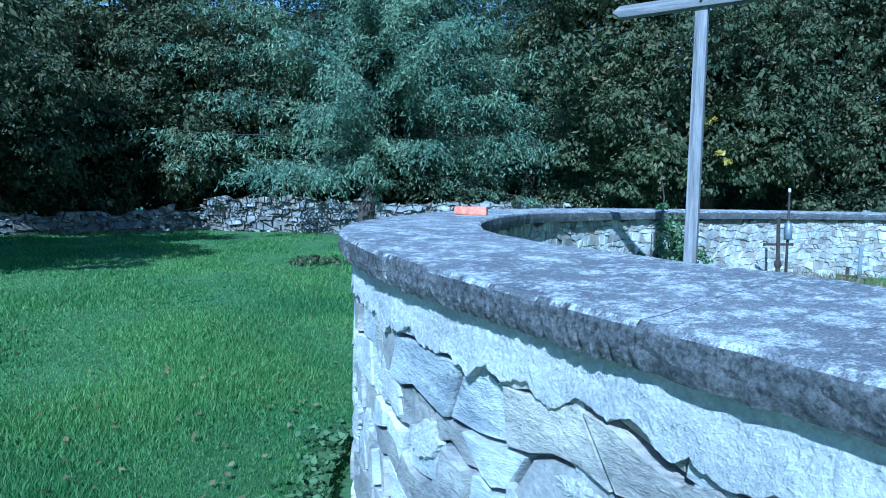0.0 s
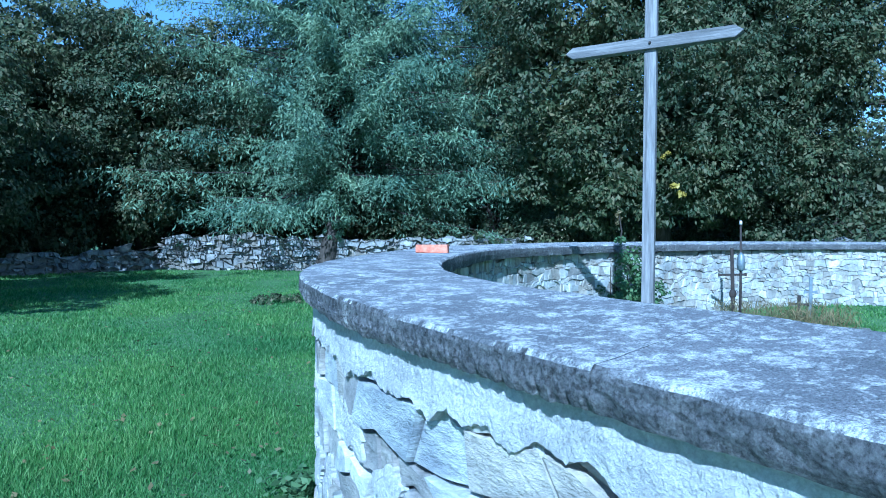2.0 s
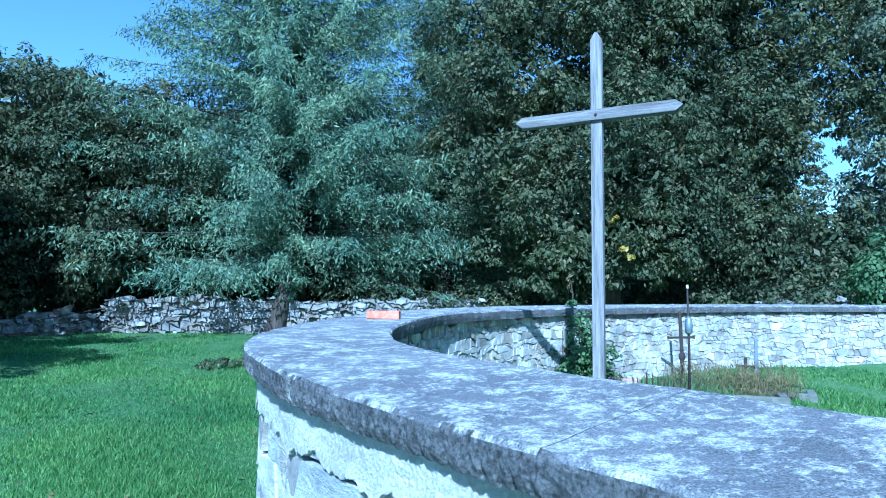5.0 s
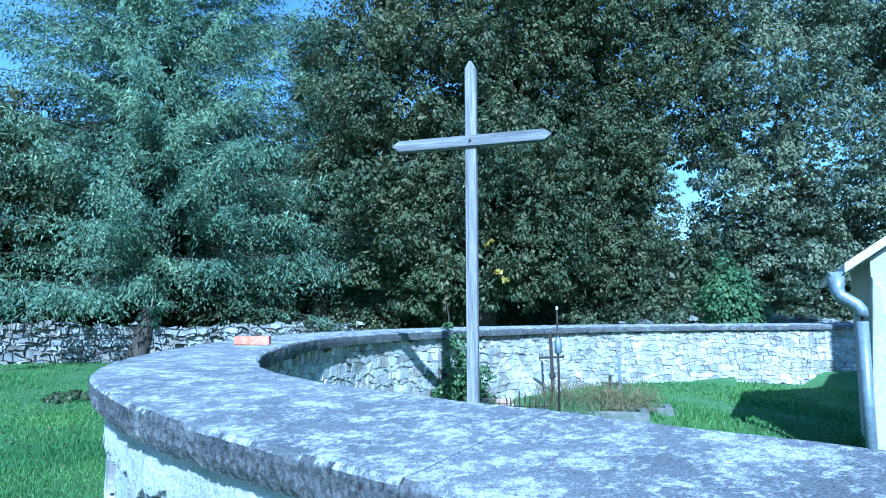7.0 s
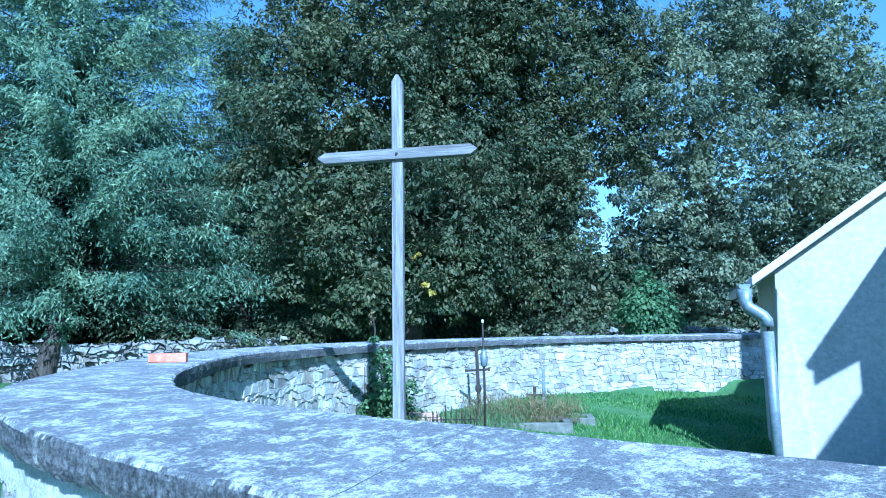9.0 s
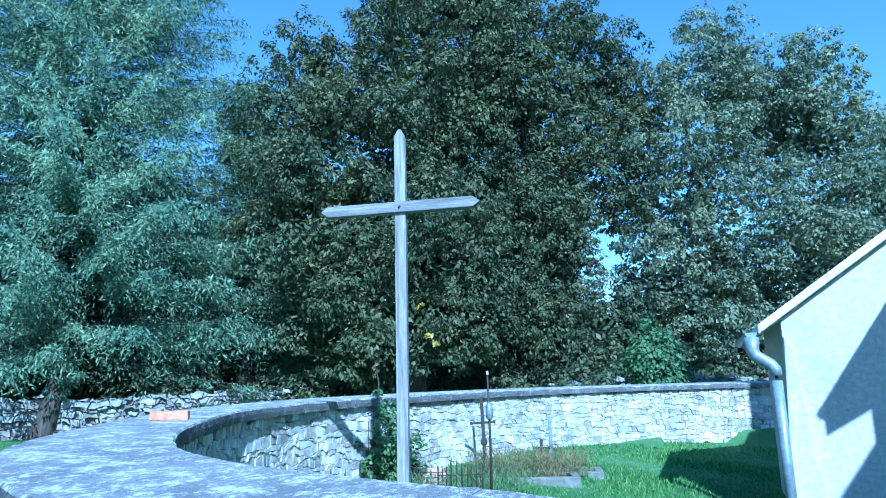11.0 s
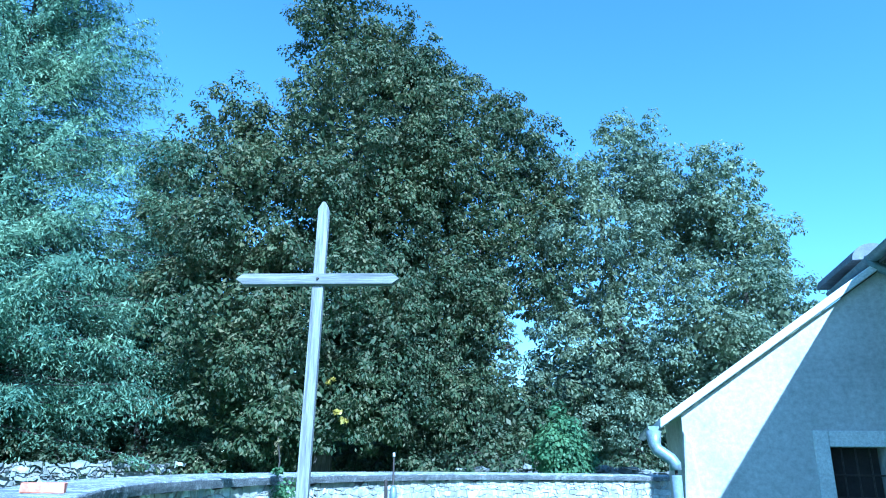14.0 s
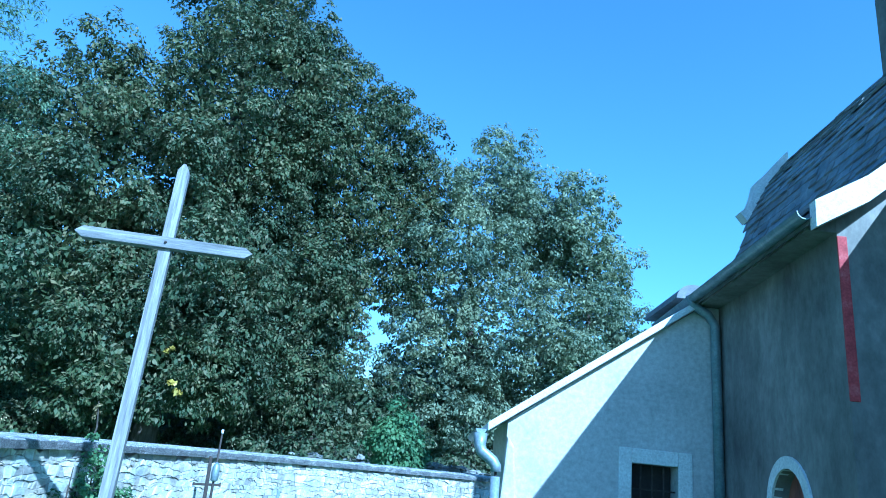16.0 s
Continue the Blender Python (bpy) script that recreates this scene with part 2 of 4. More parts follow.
def build_ground():
    rings = [0.0] + [0.5 * 1.13 ** i for i in range(60)]
    rings = [r for r in rings if r < 400] + [900.0, 2500.0]
    verts, faces, n = [], [], 120
    for r in rings:
        for k in range(n):
            a = math.tau * k / n
            x, y = r * math.cos(a), r * math.sin(a)
            i = int(np.argmin((EDGE[:, 0] - x) ** 2 + (EDGE[:, 1] - y) ** 2))
            deep = (x - EDGE[i, 0]) * INW[i, 0] + (y - EDGE[i, 1]) * INW[i, 1]
            sink = 1.6 if deep > 1.3 and r < 17 and y > -4 else 0.0
            verts.append((x, y, ground_z(x, y) - sink + 0.02 * noise.noise((x * 0.6, y * 0.6, 0)) * (r > 0)))
    for i in range(len(rings) - 1):
        for k in range(n):
            faces.append((i * n + k, i * n + (k + 1) % n, (i + 1) * n + (k + 1) % n, (i + 1) * n + k))
    g = part("ground", (verts, faces), M_GRASS)
    smooth(g)
    return tagged(g, "mown green lawn with small weeds and fallen leaves", "ground", kind="structure")


# ---- churchyard wall: outer edge of the coping, and its height ----
WALL = [(3.2, -4.5, 1.33), (2.0, -1.6, 1.34), (1.15, 0.25, 1.343), (0.692, 1.048, 1.35), (0.373, 1.482, 1.37), (-0.067, 2.14, 1.405),
        (-0.33, 2.7, 1.433), (-0.51, 3.34, 1.462), (-0.5, 4.2, 1.485), (-0.25, 5.2, 1.518), (0.27, 7.1, 1.55), (1.36, 8.9, 1.582),
        (2.6, 10.05, 1.605), (5.1, 11.7, 1.632), (8.6, 12.9, 1.65), (13.0, 12.7, 1.66), (17.0, 11.5, 1.67)]
COPE_W, COPE_T, OVER = 0.64, 0.105, 0.1


def spline(points, step):
    """Catmull-Rom through points, at even steps."""
    p = np.array(points, float)
    p = np.vstack([2 * p[0] - p[1], p, 2 * p[-1] - p[-2]])
    fine = []
    for i in range(1, len(p) - 2):
        for u in np.linspace(0, 1, 40, endpoint=False):
            fine.append(0.5 * (2 * p[i] + (p[i + 1] - p[i - 1]) * u + (2 * p[i - 1] - 5 * p[i] + 4 * p[i + 1] - p[i + 2]) * u * u
                               + (3 * p[i] - p[i - 1] - 3 * p[i + 1] + p[i + 2]) * u ** 3))
    fine = np.array(fine)
    s = np.concatenate([[0], np.cumsum(np.linalg.norm(np.diff(fine[:, :2], axis=0), axis=1))])
    grid = np.arange(0, s[-1], step)
    return grid, np.stack([np.interp(grid, s, fine[:, k]) for k in range(3)], 1)


ARC, EDGE = spline(WALL, 0.04)
TAN = np.gradient(EDGE[:, :2], axis=0)
TAN /= np.linalg.norm(TAN, axis=1)[:, None]
INW = np.stack([TAN[:, 1], -TAN[:, 0]], 1)           # towards the churchyard


S_TURN = float(ARC[np.argmin((EDGE[:, 0] + 0.5) ** 2 + (EDGE[:, 1] - 3.8) ** 2)])


def cope_shape(s):
    """How much wider the wall is at its turn, and how far the coping tips up towards the churchyard, s metres along."""
    wide = 1 + 0.13 * math.exp(-((s - S_TURN) / 1.1) ** 2)
    tip = float(np.interp(s - S_TURN, [-2.6, -1.2, 0.0, 2.5, 6.0], [0.07, 0.03, 0.008, -0.01, -0.035]))
    return wide, tip


def wall_point(s, across, z):
    """The place s metres along the wall, across metres inside its coping's outer edge, z below the coping's top."""
    e = [np.interp(s, ARC, EDGE[:, k]) for k in range(3)]
    n = [np.interp(s, ARC, INW[:, k]) for k in range(2)]
    wide, tip = cope_shape(s)
    across *= wide
    return Vector((e[0] + n[0] * across, e[1] + n[1] * across, e[2] - z + tip * across / COPE_W))


def strip(idx, profile, jitter=0.0, seed=0):
    """A closed bar along the wall through the samples idx; profile: (across, below) corners."""
    rnd = random.Random(seed)
    verts, faces, n = [], [], len(profile)
    for i in idx:
        wide, tip = cope_shape(ARC[i])
        for a, zz in profile:
            w = jitter * noise.noise((EDGE[i, 0] * 9 + a * 3, EDGE[i, 1] * 9, zz * 9)) + jitter * rnd.uniform(-0.3, 0.3)
            a2 = a * wide + w
            z = EDGE[i, 2] - zz + 0.4 * w + tip * a / COPE_W if zz < 0.5 else ground_z(EDGE[i, 0], EDGE[i, 1]) - 0.3
            verts.append((EDGE[i, 0] + INW[i, 0] * a2, EDGE[i, 1] + INW[i, 1] * a2, z))
    m = len(idx)
    for j in range(m - 1):
        for k in range(n):
            faces.append((j * n + k, j * n + (k + 1) % n, (j + 1) * n + (k + 1) % n, (j + 1) * n + k))
    faces.append(tuple(range(n))[::-1])
    faces.append(tuple(range((m - 1) * n, m * n)))
    return verts, faces


def yard_z(x, y):
    return min(max(-0.75 - 0.045 * x + 0.13 * y, -0.6), 0.6)


def floor_z(x, y):
    """The ground's height: the raised churchyard inside the wall, the lawn outside."""
    i = int(np.argmin((EDGE[:, 0] - x) ** 2 + (EDGE[:, 1] - y) ** 2))
    side = (x - EDGE[i, 0]) * INW[i, 0] + (y - EDGE[i, 1]) * INW[i, 1]
    return yard_z(x, y) if side > 0 else ground_z(x, y)


def build_yard():
    rim = [wall_point(q, 0.3, 0) for q in ARC[::8]]
    cx, cy, n, m = 8.5, 5.0, len(rim), 24
    verts, faces = [], []
    for p in rim:
        for k in range(m):
            x, y = cx + (p.x - cx) * k / (m - 1), cy + (p.y - cy) * k / (m - 1)
            verts.append((x, y, yard_z(x, y) + 0.025 * noise.noise((x * 0.9, y * 0.9, 4))))
    for j in range(n - 1):
        for k in range(m - 1):
            faces.append((j * m + k, j * m + k + 1, (j + 1) * m + k + 1, (j + 1) * m + k))
    g = smooth(part("ground_churchyard", (verts, faces), M_GRASS))
    return tagged(g, "raised grassy churchyard ground inside the wall", "ground", kind="structure")


def coping_slab(s0, s1, step, seed):
    """A slab of cast concrete: gritty, chipped edges, an uneven underside and a faintly wavy top."""
    t, o = COPE_T, COPE_W
    prof = [(0.004, t * 0.82), (-0.003, t * 0.62), (0.0, t * 0.42), (-0.002, t * 0.22), (0.0, 0.012), (0.01, 0.0)]
    prof += [(0.01 + (o - 0.02) * k / 9, 0.0) for k in range(1, 10)] + [(o, 0.012), (o, t * 0.5), (o - 0.01, t), (o * 0.5, t), (0.05, t), (0.014, t)]
    n, m = len(prof), max(int((s1 - s0) / step), 2) + 1
    verts, faces = [], []
    for j in range(m):
        s = s0 + 0.002 + (s1 - s0 - 0.004) * j / (m - 1)
        chip = max(noise.noise((s * 17, seed, 3)) - 0.25, 0) * 0.035 + max(noise.noise((s * 55, seed, 8)) - 0.05, 0) * 0.035
        under = 0.008 * noise.noise((s * 13, 0, 6)) + 0.006 * noise.noise((s * 47, 2, 6))
        for k, (a, z) in enumerate(prof):
            edge = a < 0.03 or a > o - 0.03
            w = 0.007 * noise.noise((s * 9, a * 5, z * 14)) + 0.0045 * noise.noise((s * 38, a * 9, z * 45)) if edge else 0.0
            dz = 0.004 * noise.noise((s * 3.1, a * 6, 2)) + 0.002 * noise.noise((s * 14, a * 20, 5))
            if z > t * 0.55:
                dz -= under
            if k in (0, 1, n - 1):
                w += chip
            verts.append(wall_point(s, a + w, z - dz))
    for j in range(m - 1):
        for k in range(n):
            faces.append((j * n + k, j * n + (k + 1) % n, (j + 1) * n + (k + 1) % n, (j + 1) * n + k))
    faces += [tuple(range(n))[::-1], tuple(range((m - 1) * n, m * n))]
    return verts, faces


def build_wall():
    w = thing("wall_churchyard", "curved rubble stone churchyard wall with flaking lime render and a thick concrete coping", "wall")
    tagged(w, kind="structure")
    body = part("wall_core", strip(range(0, len(ARC), 2), [(OVER + 0.045, COPE_T - 0.01), (COPE_W - OVER - 0.03, COPE_T - 0.01), (COPE_W - OVER - 0.03, 0.9), (OVER + 0.045, 0.9)], 0.004), M_MORTAR, w)
    smooth(body)
    joints = [0]
    rnd = random.Random(4)
    while joints[-1] < len(ARC) - 90:
        joints.append(joints[-1] + rnd.randint(48, 66))
    joints[-1] = len(ARC) - 1
    for a, b in zip(joints, joints[1:]):
        near = -4.6 < ARC[a] - S_TURN < 1.0
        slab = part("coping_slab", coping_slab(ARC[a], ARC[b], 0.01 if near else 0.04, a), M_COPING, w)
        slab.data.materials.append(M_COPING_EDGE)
        # side faces take the rougher, darker mix; their shade is in its colour
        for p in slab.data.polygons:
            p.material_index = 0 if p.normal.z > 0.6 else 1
    return w


WALL_THING = build_wall()
build_ground()
build_yard()


# ---- wooden cross ----
def build_cross():
    x, y = 2.153, 6.135
    g = yard_z(x, y)
    c = thing("wooden_cross", "tall weathered grey timber cross with pointed ends", "cross", m=Matrix.Translation((x, y, g)) @ pose(0, 0, 0, 0, 0, -27))
    h, za, w = 4.215 - g, 3.41 - g, 0.053
    bm = bmesh.new()
    prism(bm, [(-w, -0.3), (w, -0.3), (w, h - 0.07), (0.012, h), (-0.012, h), (-w, h - 0.07)], "y", -w, w)
    part("post", bevel(bm, 0.006, 2), M_WOOD, c)
    bm = bmesh.new()
    L = 0.775
    prism(bm, [(-L, za), (-L + 0.07, za - w), (L - 0.07, za - w), (L, za), (L - 0.07, za + w), (-L + 0.07, za + w)], "y", -w - 0.035, w - 0.04)
    beam = part("crossbeam", bevel(bm, 0.006, 2), M_WOOD_LYING, c)
    beam.matrix_local = Matrix.Translation((0, 0, za)) @ pose(0, 0, 0, 0, -1.8, 0) @ Matrix.Translation((0, 0, -za))
    bm = bmesh.new()
    bmesh.ops.create_cone(bm, cap_ends=True, segments=8, radius1=0.014, radius2=0.01, depth=0.02)
    bolt = part("bolt", bm, M_IRON, c)
    bolt.matrix_local = pose(0, -w - 0.042, za, 90, 0, 0)
    return c


build_cross()

# ---- church ----
CH = Matrix(((0.755, 0.682, 0, 9.73), (-0.656, 0.731, 0, 4.71), (0, 0, 1, 0), (0, 0, 0, 1)))


NEARER = Matrix.Translation((-4.1, -10.0, 1.7)) @ Matrix.Scale(0.955, 4) @ Matrix.Translation((4.1, 10.0, -1.7))   # the nave stands this much nearer than the annex's plane


def annex_top(x):
    return 2.46 + (x + 2.95) * 0.70


def half_ring(bm, cx, cz, r0, r1, y0, y1, n=16):
    """An arch band standing in the plane across y."""
    pts = [(cx + r1 * math.cos(math.pi * k / n), cz + r1 * math.sin(math.pi * k / n)) for k in range(n + 1)]
    pts += [(cx + r0 * math.cos(math.pi * k / n), cz + r0 * math.sin(math.pi * k / n)) for k in range(n, -1, -1)]
    for k in range(n):
        prism(bm, [pts[k], pts[k + 1], pts[2 * n - k], pts[2 * n + 1 - k]], "y", y0, y1)
    return bm


def build_church():
    c = thing("church", "small old whitewashed village church with slate roof and low side annex", "church", m=CH)
    x0, x1, zt, zb = -1.18, -0.53, 2.06, 1.2
    bm = bmesh.new()
    prism(bm, [(-2.95, -0.3), (x0, -0.3), (x0, annex_top(x0)), (-2.95, annex_top(-2.95))], "y", 0, 0.45)
    part("annex_wall", bm, M_WHITE, c)
    bm = bmesh.new()
    prism(bm, [(x1, -0.3), (0.34, -0.3), (0.34, annex_top(0.34)), (x1, annex_top(x1))], "y", 0, 0.45)
    part("annex_wall", bm, M_WHITE, c)
    bm = bmesh.new()
    prism(bm, [(x0, -0.3), (x1, -0.3), (x1, zb), (x0, zb)], "y", 0, 0.45)
    part("annex_wall", bm, M_WHITE, c)
    bm = bmesh.new()
    prism(bm, [(x0, zt), (x1, zt), (x1, annex_top(x1)), (x0, annex_top(x0))], "y", 0, 0.45)
    part("annex_wall", bm, M_WHITE, c)
    bm = bmesh.new()
    prism(bm, [(-2.95, -0.3), (-2.5, -0.3), (-2.5, annex_top(-2.5)), (-2.95, annex_top(-2.95))], "y", 0.45, 2.6)
    part("annex_wall", bm, M_WHITE, c)
    bm = bmesh.new()
    box(bm, -2.5, 0, 2.2, 2.6, -0.3, 2.4)
    part("annex_wall", bm, M_WHITE, c)
    bm = bmesh.new()
    box(bm, -2.5, 0, 0.45, 2.2, -0.3, 0.1)
    part("annex_wall", bm, M_WHITE, c)
    # a buttress-like thickening at the annex corner, leaning inwards as it rises
    bm = bmesh.new()
    prism(bm, [(-3.1, -0.3), (-2.6, -0.3), (-2.84, 2.1), (-2.945, 2.25)], "y", -0.06, 0.5)
    bevel(bm, 0.03, 2)
    part("buttress", bm, M_WHITE, c)
    win = part("window", bevel(_frame_bm(x0 - 0.18, x1 + 0.2, zb - 0.15, zt + 0.2, x0, x1, zb, zt), 0.012), M_VERGE, c, "white plaster window surround")
    bm = bmesh.new()
    for z in (1.45, 1.72):
        tube(bm, [(x0 - 0.02, 0.12, z), (x1 + 0.02, 0.12, z)], 0.011, 6)
    for k in range(1, 4):
        x = x0 + (x1 - x0) * k / 4
        tube(bm, [(x, 0.12, zb - 0.02), (x, 0.12, zt + 0.02)], 0.011, 6)
    part("window_bars", bm, M_IRON, win, "rusty iron bars")
    # no real leaf: a black sheet paints the room's darkness behind the bars
    bm = bmesh.new()
    box(bm, x0 + 0.01, x1 - 0.01, 0.3, 0.33, zb, zt)
    part("shutter", bm, M_DARK, win, "near-black sheet standing in for the unlit room behind the opening")
    bm = bmesh.new()
    prism(bm, [(-3.24, annex_top(-3.24) + 0.02), (0.3, annex_top(0.3) + 0.02), (0.3, annex_top(0.3) + 0.14), (-3.24, annex_top(-3.24) + 0.14)], "y", -0.14, 2.7)
    bevel(bm, 0.01, 1)
    part("annex_roof", bm, M_VERGE, c, "pale painted lean-to roof edge")
    # gutter end, swan-neck and downpipe at the annex corner
    gx, gz = -3.33, 2.3
    bm = bmesh.new()
    n = 10
    ring = [(gx + 0.075 * math.cos(math.pi + math.pi * k / n), gz + 0.075 * math.sin(math.pi + math.pi * k / n)) for k in range(n + 1)]
    ring += [(gx + 0.066 * math.cos(math.tau - math.pi * k / n), gz + 0.066 * math.sin(math.tau - math.pi * k / n)) for k in range(n + 1)]
    prism(bm, ring, "y", -0.12, 2.7)
    prism(bm, ring[:n + 1], "y", -0.125, -0.115)
    part("gutter", bm, M_PIPE, c, "half-round zinc gutter")
    pipe = part("downpipe", tube(bmesh.new(), [(gx, -0.05, gz - 0.06), (gx, -0.06, gz - 0.22), (gx + 0.03, -0.07, gz - 0.3), (gx + 0.2, -0.1, gz - 0.42), (gx + 0.24, -0.11, gz - 0.48), (gx + 0.245, -0.11, gz - 0.56)],
                                     [0.1, 0.085, 0.08, 0.078, 0.076, 0.072], 14), M_PIPE, c, "swan-neck zinc downpipe")
    smooth(pipe)
    smooth(part("lower_pipe", tube(bmesh.new(), [(gx + 0.245, -0.11, gz - 0.62), (gx + 0.25, -0.12, -0.5)], 0.066, 14), M_PIPE, pipe))
    smooth(part("pipe_stub", tube(bmesh.new(), [(gx + 0.245, -0.11, gz - 0.55), (gx + 0.245, -0.11, gz - 0.64)], 0.02, 8), M_IRON, pipe))
    # nave: walls with a round-headed door in the side
    dy, dw, dz = -1.9, 0.46, 1.66
    bm = bmesh.new()
    box(bm, 0.0, 0.5, -3.41, dy - dw, -0.7, 4.66)
    box(bm, 0.0, 0.5, dy + dw, 2.2, -0.7, 4.66)
    box(bm, 0.0, 0.5, dy - dw, dy + dw, dz + dw + 0.001, 4.66)
    n = 12
    for k in range(n):
        a0, a1 = math.pi * k / n, math.pi * (k + 1) / n
        prism(bm, [(dy + dw * math.cos(a0), dz + dw * math.sin(a0)), (dy + dw * math.cos(a0), dz + dw), (dy + dw * math.cos(a1), dz + dw), (dy + dw * math.cos(a1), dz + dw * math.sin(a1))], "x", 0.0, 0.5) if 0 < k < n - 1 else None
    box(bm, 0.5, 4.8, -3.41, -2.95, -0.7, 4.66)
    box(bm, 0.5, 4.8, 1.75, 2.2, -0.7, 4.66)
    box(bm, 4.3, 4.8, -2.95, 1.75, -0.7, 4.66)
    prism(bm, [(0, 4.66), (1.07, 5.74), (1.46, 6.85), (2.3, 8.25), (3.14, 6.85), (3.53, 5.74), (4.6, 4.66)], "y", -3.41, -2.95)
    prism(bm, [(-0.3, 4.545), (0.5, 4.545), (0.5, 5.08), (0.2, 4.9), (-0.3, 4.58)], "y", -3.4, 2.19)
    part("nave_wall", bm, M_OLDWALL, c, "stained grey plaster nave wall")
    bm = half_ring(bmesh.new(), dy, dz, dw, dw + 0.14, -0.03, 0.1)
    box(bm, dy + dw, dy + dw + 0.14, -0.03, 0.1, -0.2, dz)
    box(bm, dy - dw - 0.14, dy - dw, -0.03, 0.1, -0.2, dz)
    for v in bm.verts:
        v.co = Vector((v.co.y, v.co.x, v.co.z))
    bmesh.ops.recalc_face_normals(bm, faces=bm.faces)
    door = part("side_door", bm, M_VERGE, c, "white plaster arch round a reddish door")
    bm = bmesh.new()
    prism(bm, [(dy - dw, -0.2), (dy + dw, -0.2)] + [(dy + dw * math.cos(math.pi * k / 12), dz + dw * math.sin(math.pi * k / 12)) for k in range(13)], "x", 0.18, 0.24)
    part("door_leaf", bm, M_DOOR, door, "red-brown timber door leaf")
    # roof with a bell-cast foot, in laps of slate
    prof = [(-0.36, 4.66), (0.2, 5.0), (0.73, 5.46), (1.07, 5.87), (1.3, 6.4), (1.46, 6.98), (1.8, 7.68), (2.3, 8.4)]
    full = prof + [(4.6 - x, z) for x, z in prof[-2::-1]]
    bm = bmesh.new()
    low = [(x, z - 0.12) for x, z in full][::-1]
    for k in range(len(full) - 1):
        m = len(full)
        prism(bm, [full[k], full[k + 1], low[m - 2 - k], low[m - 1 - k]], "y", -3.58, 2.3)
    roof = part("nave_roof", bm, M_ROOF, c, "blue-grey stone slate roof")
    bm = bmesh.new()
    s = np.concatenate([[0], np.cumsum([math.dist(a, b) for a, b in zip(prof, prof[1:])])])
    step, rnd = 0.2, random.Random(3)
    pos = 0.02
    while pos < s[-1] - 0.25:
        a = [np.interp(pos, s, [p[i] for p in prof]) for i in (0, 1)]
        b = [np.interp(pos + 0.3, s, [p[i] for p in prof]) for i in (0, 1)]
        y = -3.6 + rnd.uniform(0, 0.15)
        while y < 2.25:
            w = rnd.uniform(0.2, 0.34)
            j = rnd.uniform(-0.02, 0.02)
            prism(bm, [(a[0] - 0.02 - j, a[1] + 0.03), (b[0], b[1] + 0.004), (b[0] - 0.01, b[1] + 0.016), (a[0] - 0.034 - j, a[1] + 0.048 + rnd.uniform(0, 0.012))], "y", y, y + w - 0.008)
            y += w
        pos += step
    tagged(part("slate", bm, M_ROOF, roof), kind="stuff")
    # pale verge at the front gable and the eave gutter
    bm = bmesh.new()
    prism(bm, [(x, z + 0.1) for x, z in full] + [(x, z - 0.2) for x, z in full[::-1]], "y", -3.72, -3.585)
    part("verge", bm, M_VERGE, roof, "sunlit white verge along the gable")
    bm = bmesh.new()
    ring = [(-0.42 + 0.09 * math.cos(math.pi + math.pi * k / 10), 4.66 + 0.09 * math.sin(math.pi + math.pi * k / 10)) for k in range(11)]
    ring += [(-0.42 + 0.08 * math.cos(math.tau - math.pi * k / 10), 4.66 + 0.08 * math.sin(math.tau - math.pi * k / 10)) for k in range(11)]
    prism(bm, ring, "y", -3.62, 2.2)
    part("eave_gutter", bm, M_PIPE, roof)
    # scrolled parapet at the rear gable
    bm = bmesh.new()
    scroll = [(1.28, 7.16), (1.42, 6.98), (1.62, 7.2), (1.85, 7.6), (2.3, 8.3), (2.3, 8.62), (1.9, 8.14), (1.62, 7.84), (1.54, 7.52), (1.46, 7.32)]
    vs = [bm.verts.new((x, 2.32, z)) for x, z in scroll]
    face = bm.faces.new(vs)
    ext = bmesh.ops.extrude_face_region(bm, geom=[face])["geom"]
    for v in [g for g in ext if isinstance(g, bmesh.types.BMVert)]:
        v.co.y += 0.25
    bmesh.ops.triangulate(bm, faces=[f for f in bm.faces if len(f.verts) > 4])
    bmesh.ops.recalc_face_normals(bm, faces=bm.faces)
    part("gable_parapet", bm, M_VERGE, c, "scrolled white parapet of the rear gable")
    smooth(part("corner_pipe", tube(bmesh.new(), [(-0.36, -0.1, 4.55), (-0.34, -0.1, 4.42), (-0.1, -0.1, 4.28), (0.0, -0.1, 4.12), (0.02, -0.1, -0.4)], 0.07, 12), M_PIPE, c, "tall zinc downpipe in the corner"))
    bm = bmesh.new()
    prism(bm, [(-0.05 + 0.28 * math.cos(math.pi * k / 10), 4.7 + 0.24 * math.sin(math.pi * k / 10)) for k in range(11)], "y", 0.6, 2.4)
    part("roof_lip", bm, M_ROOF, c, "dark rounded roof lip over the annex")
    bm = bmesh.new()
    box(bm, -0.004, 0.1, -3.424, -3.40, 2.75, 4.5)
    bevel(bm, 0.004, 1)
    part("corner_stripe", bm, M_RED, c, "faded red painted corner stripe")
    bm = bmesh.new()
    box(bm, 2.45, 4.4, -1.8, -0.58, 6.0, 15.0)
    part("bell_tower", bevel(bm, 0.02, 1), M_OLDWALL, c)
    # unseen gabled block, added to throw the shadow on the gable front
    bm = bmesh.new()
    box(bm, 0.72, 4.1, -6.6, -3.42, -0.3, 5.0)
    prism(bm, [(0.6, 5.0), (4.2, 5.0), (2.4, 6.4)], "y", -6.7, -3.42)
    part("porch", bm, M_OLDWALL, c, "unseen plastered block added in front of the gable to shade it")
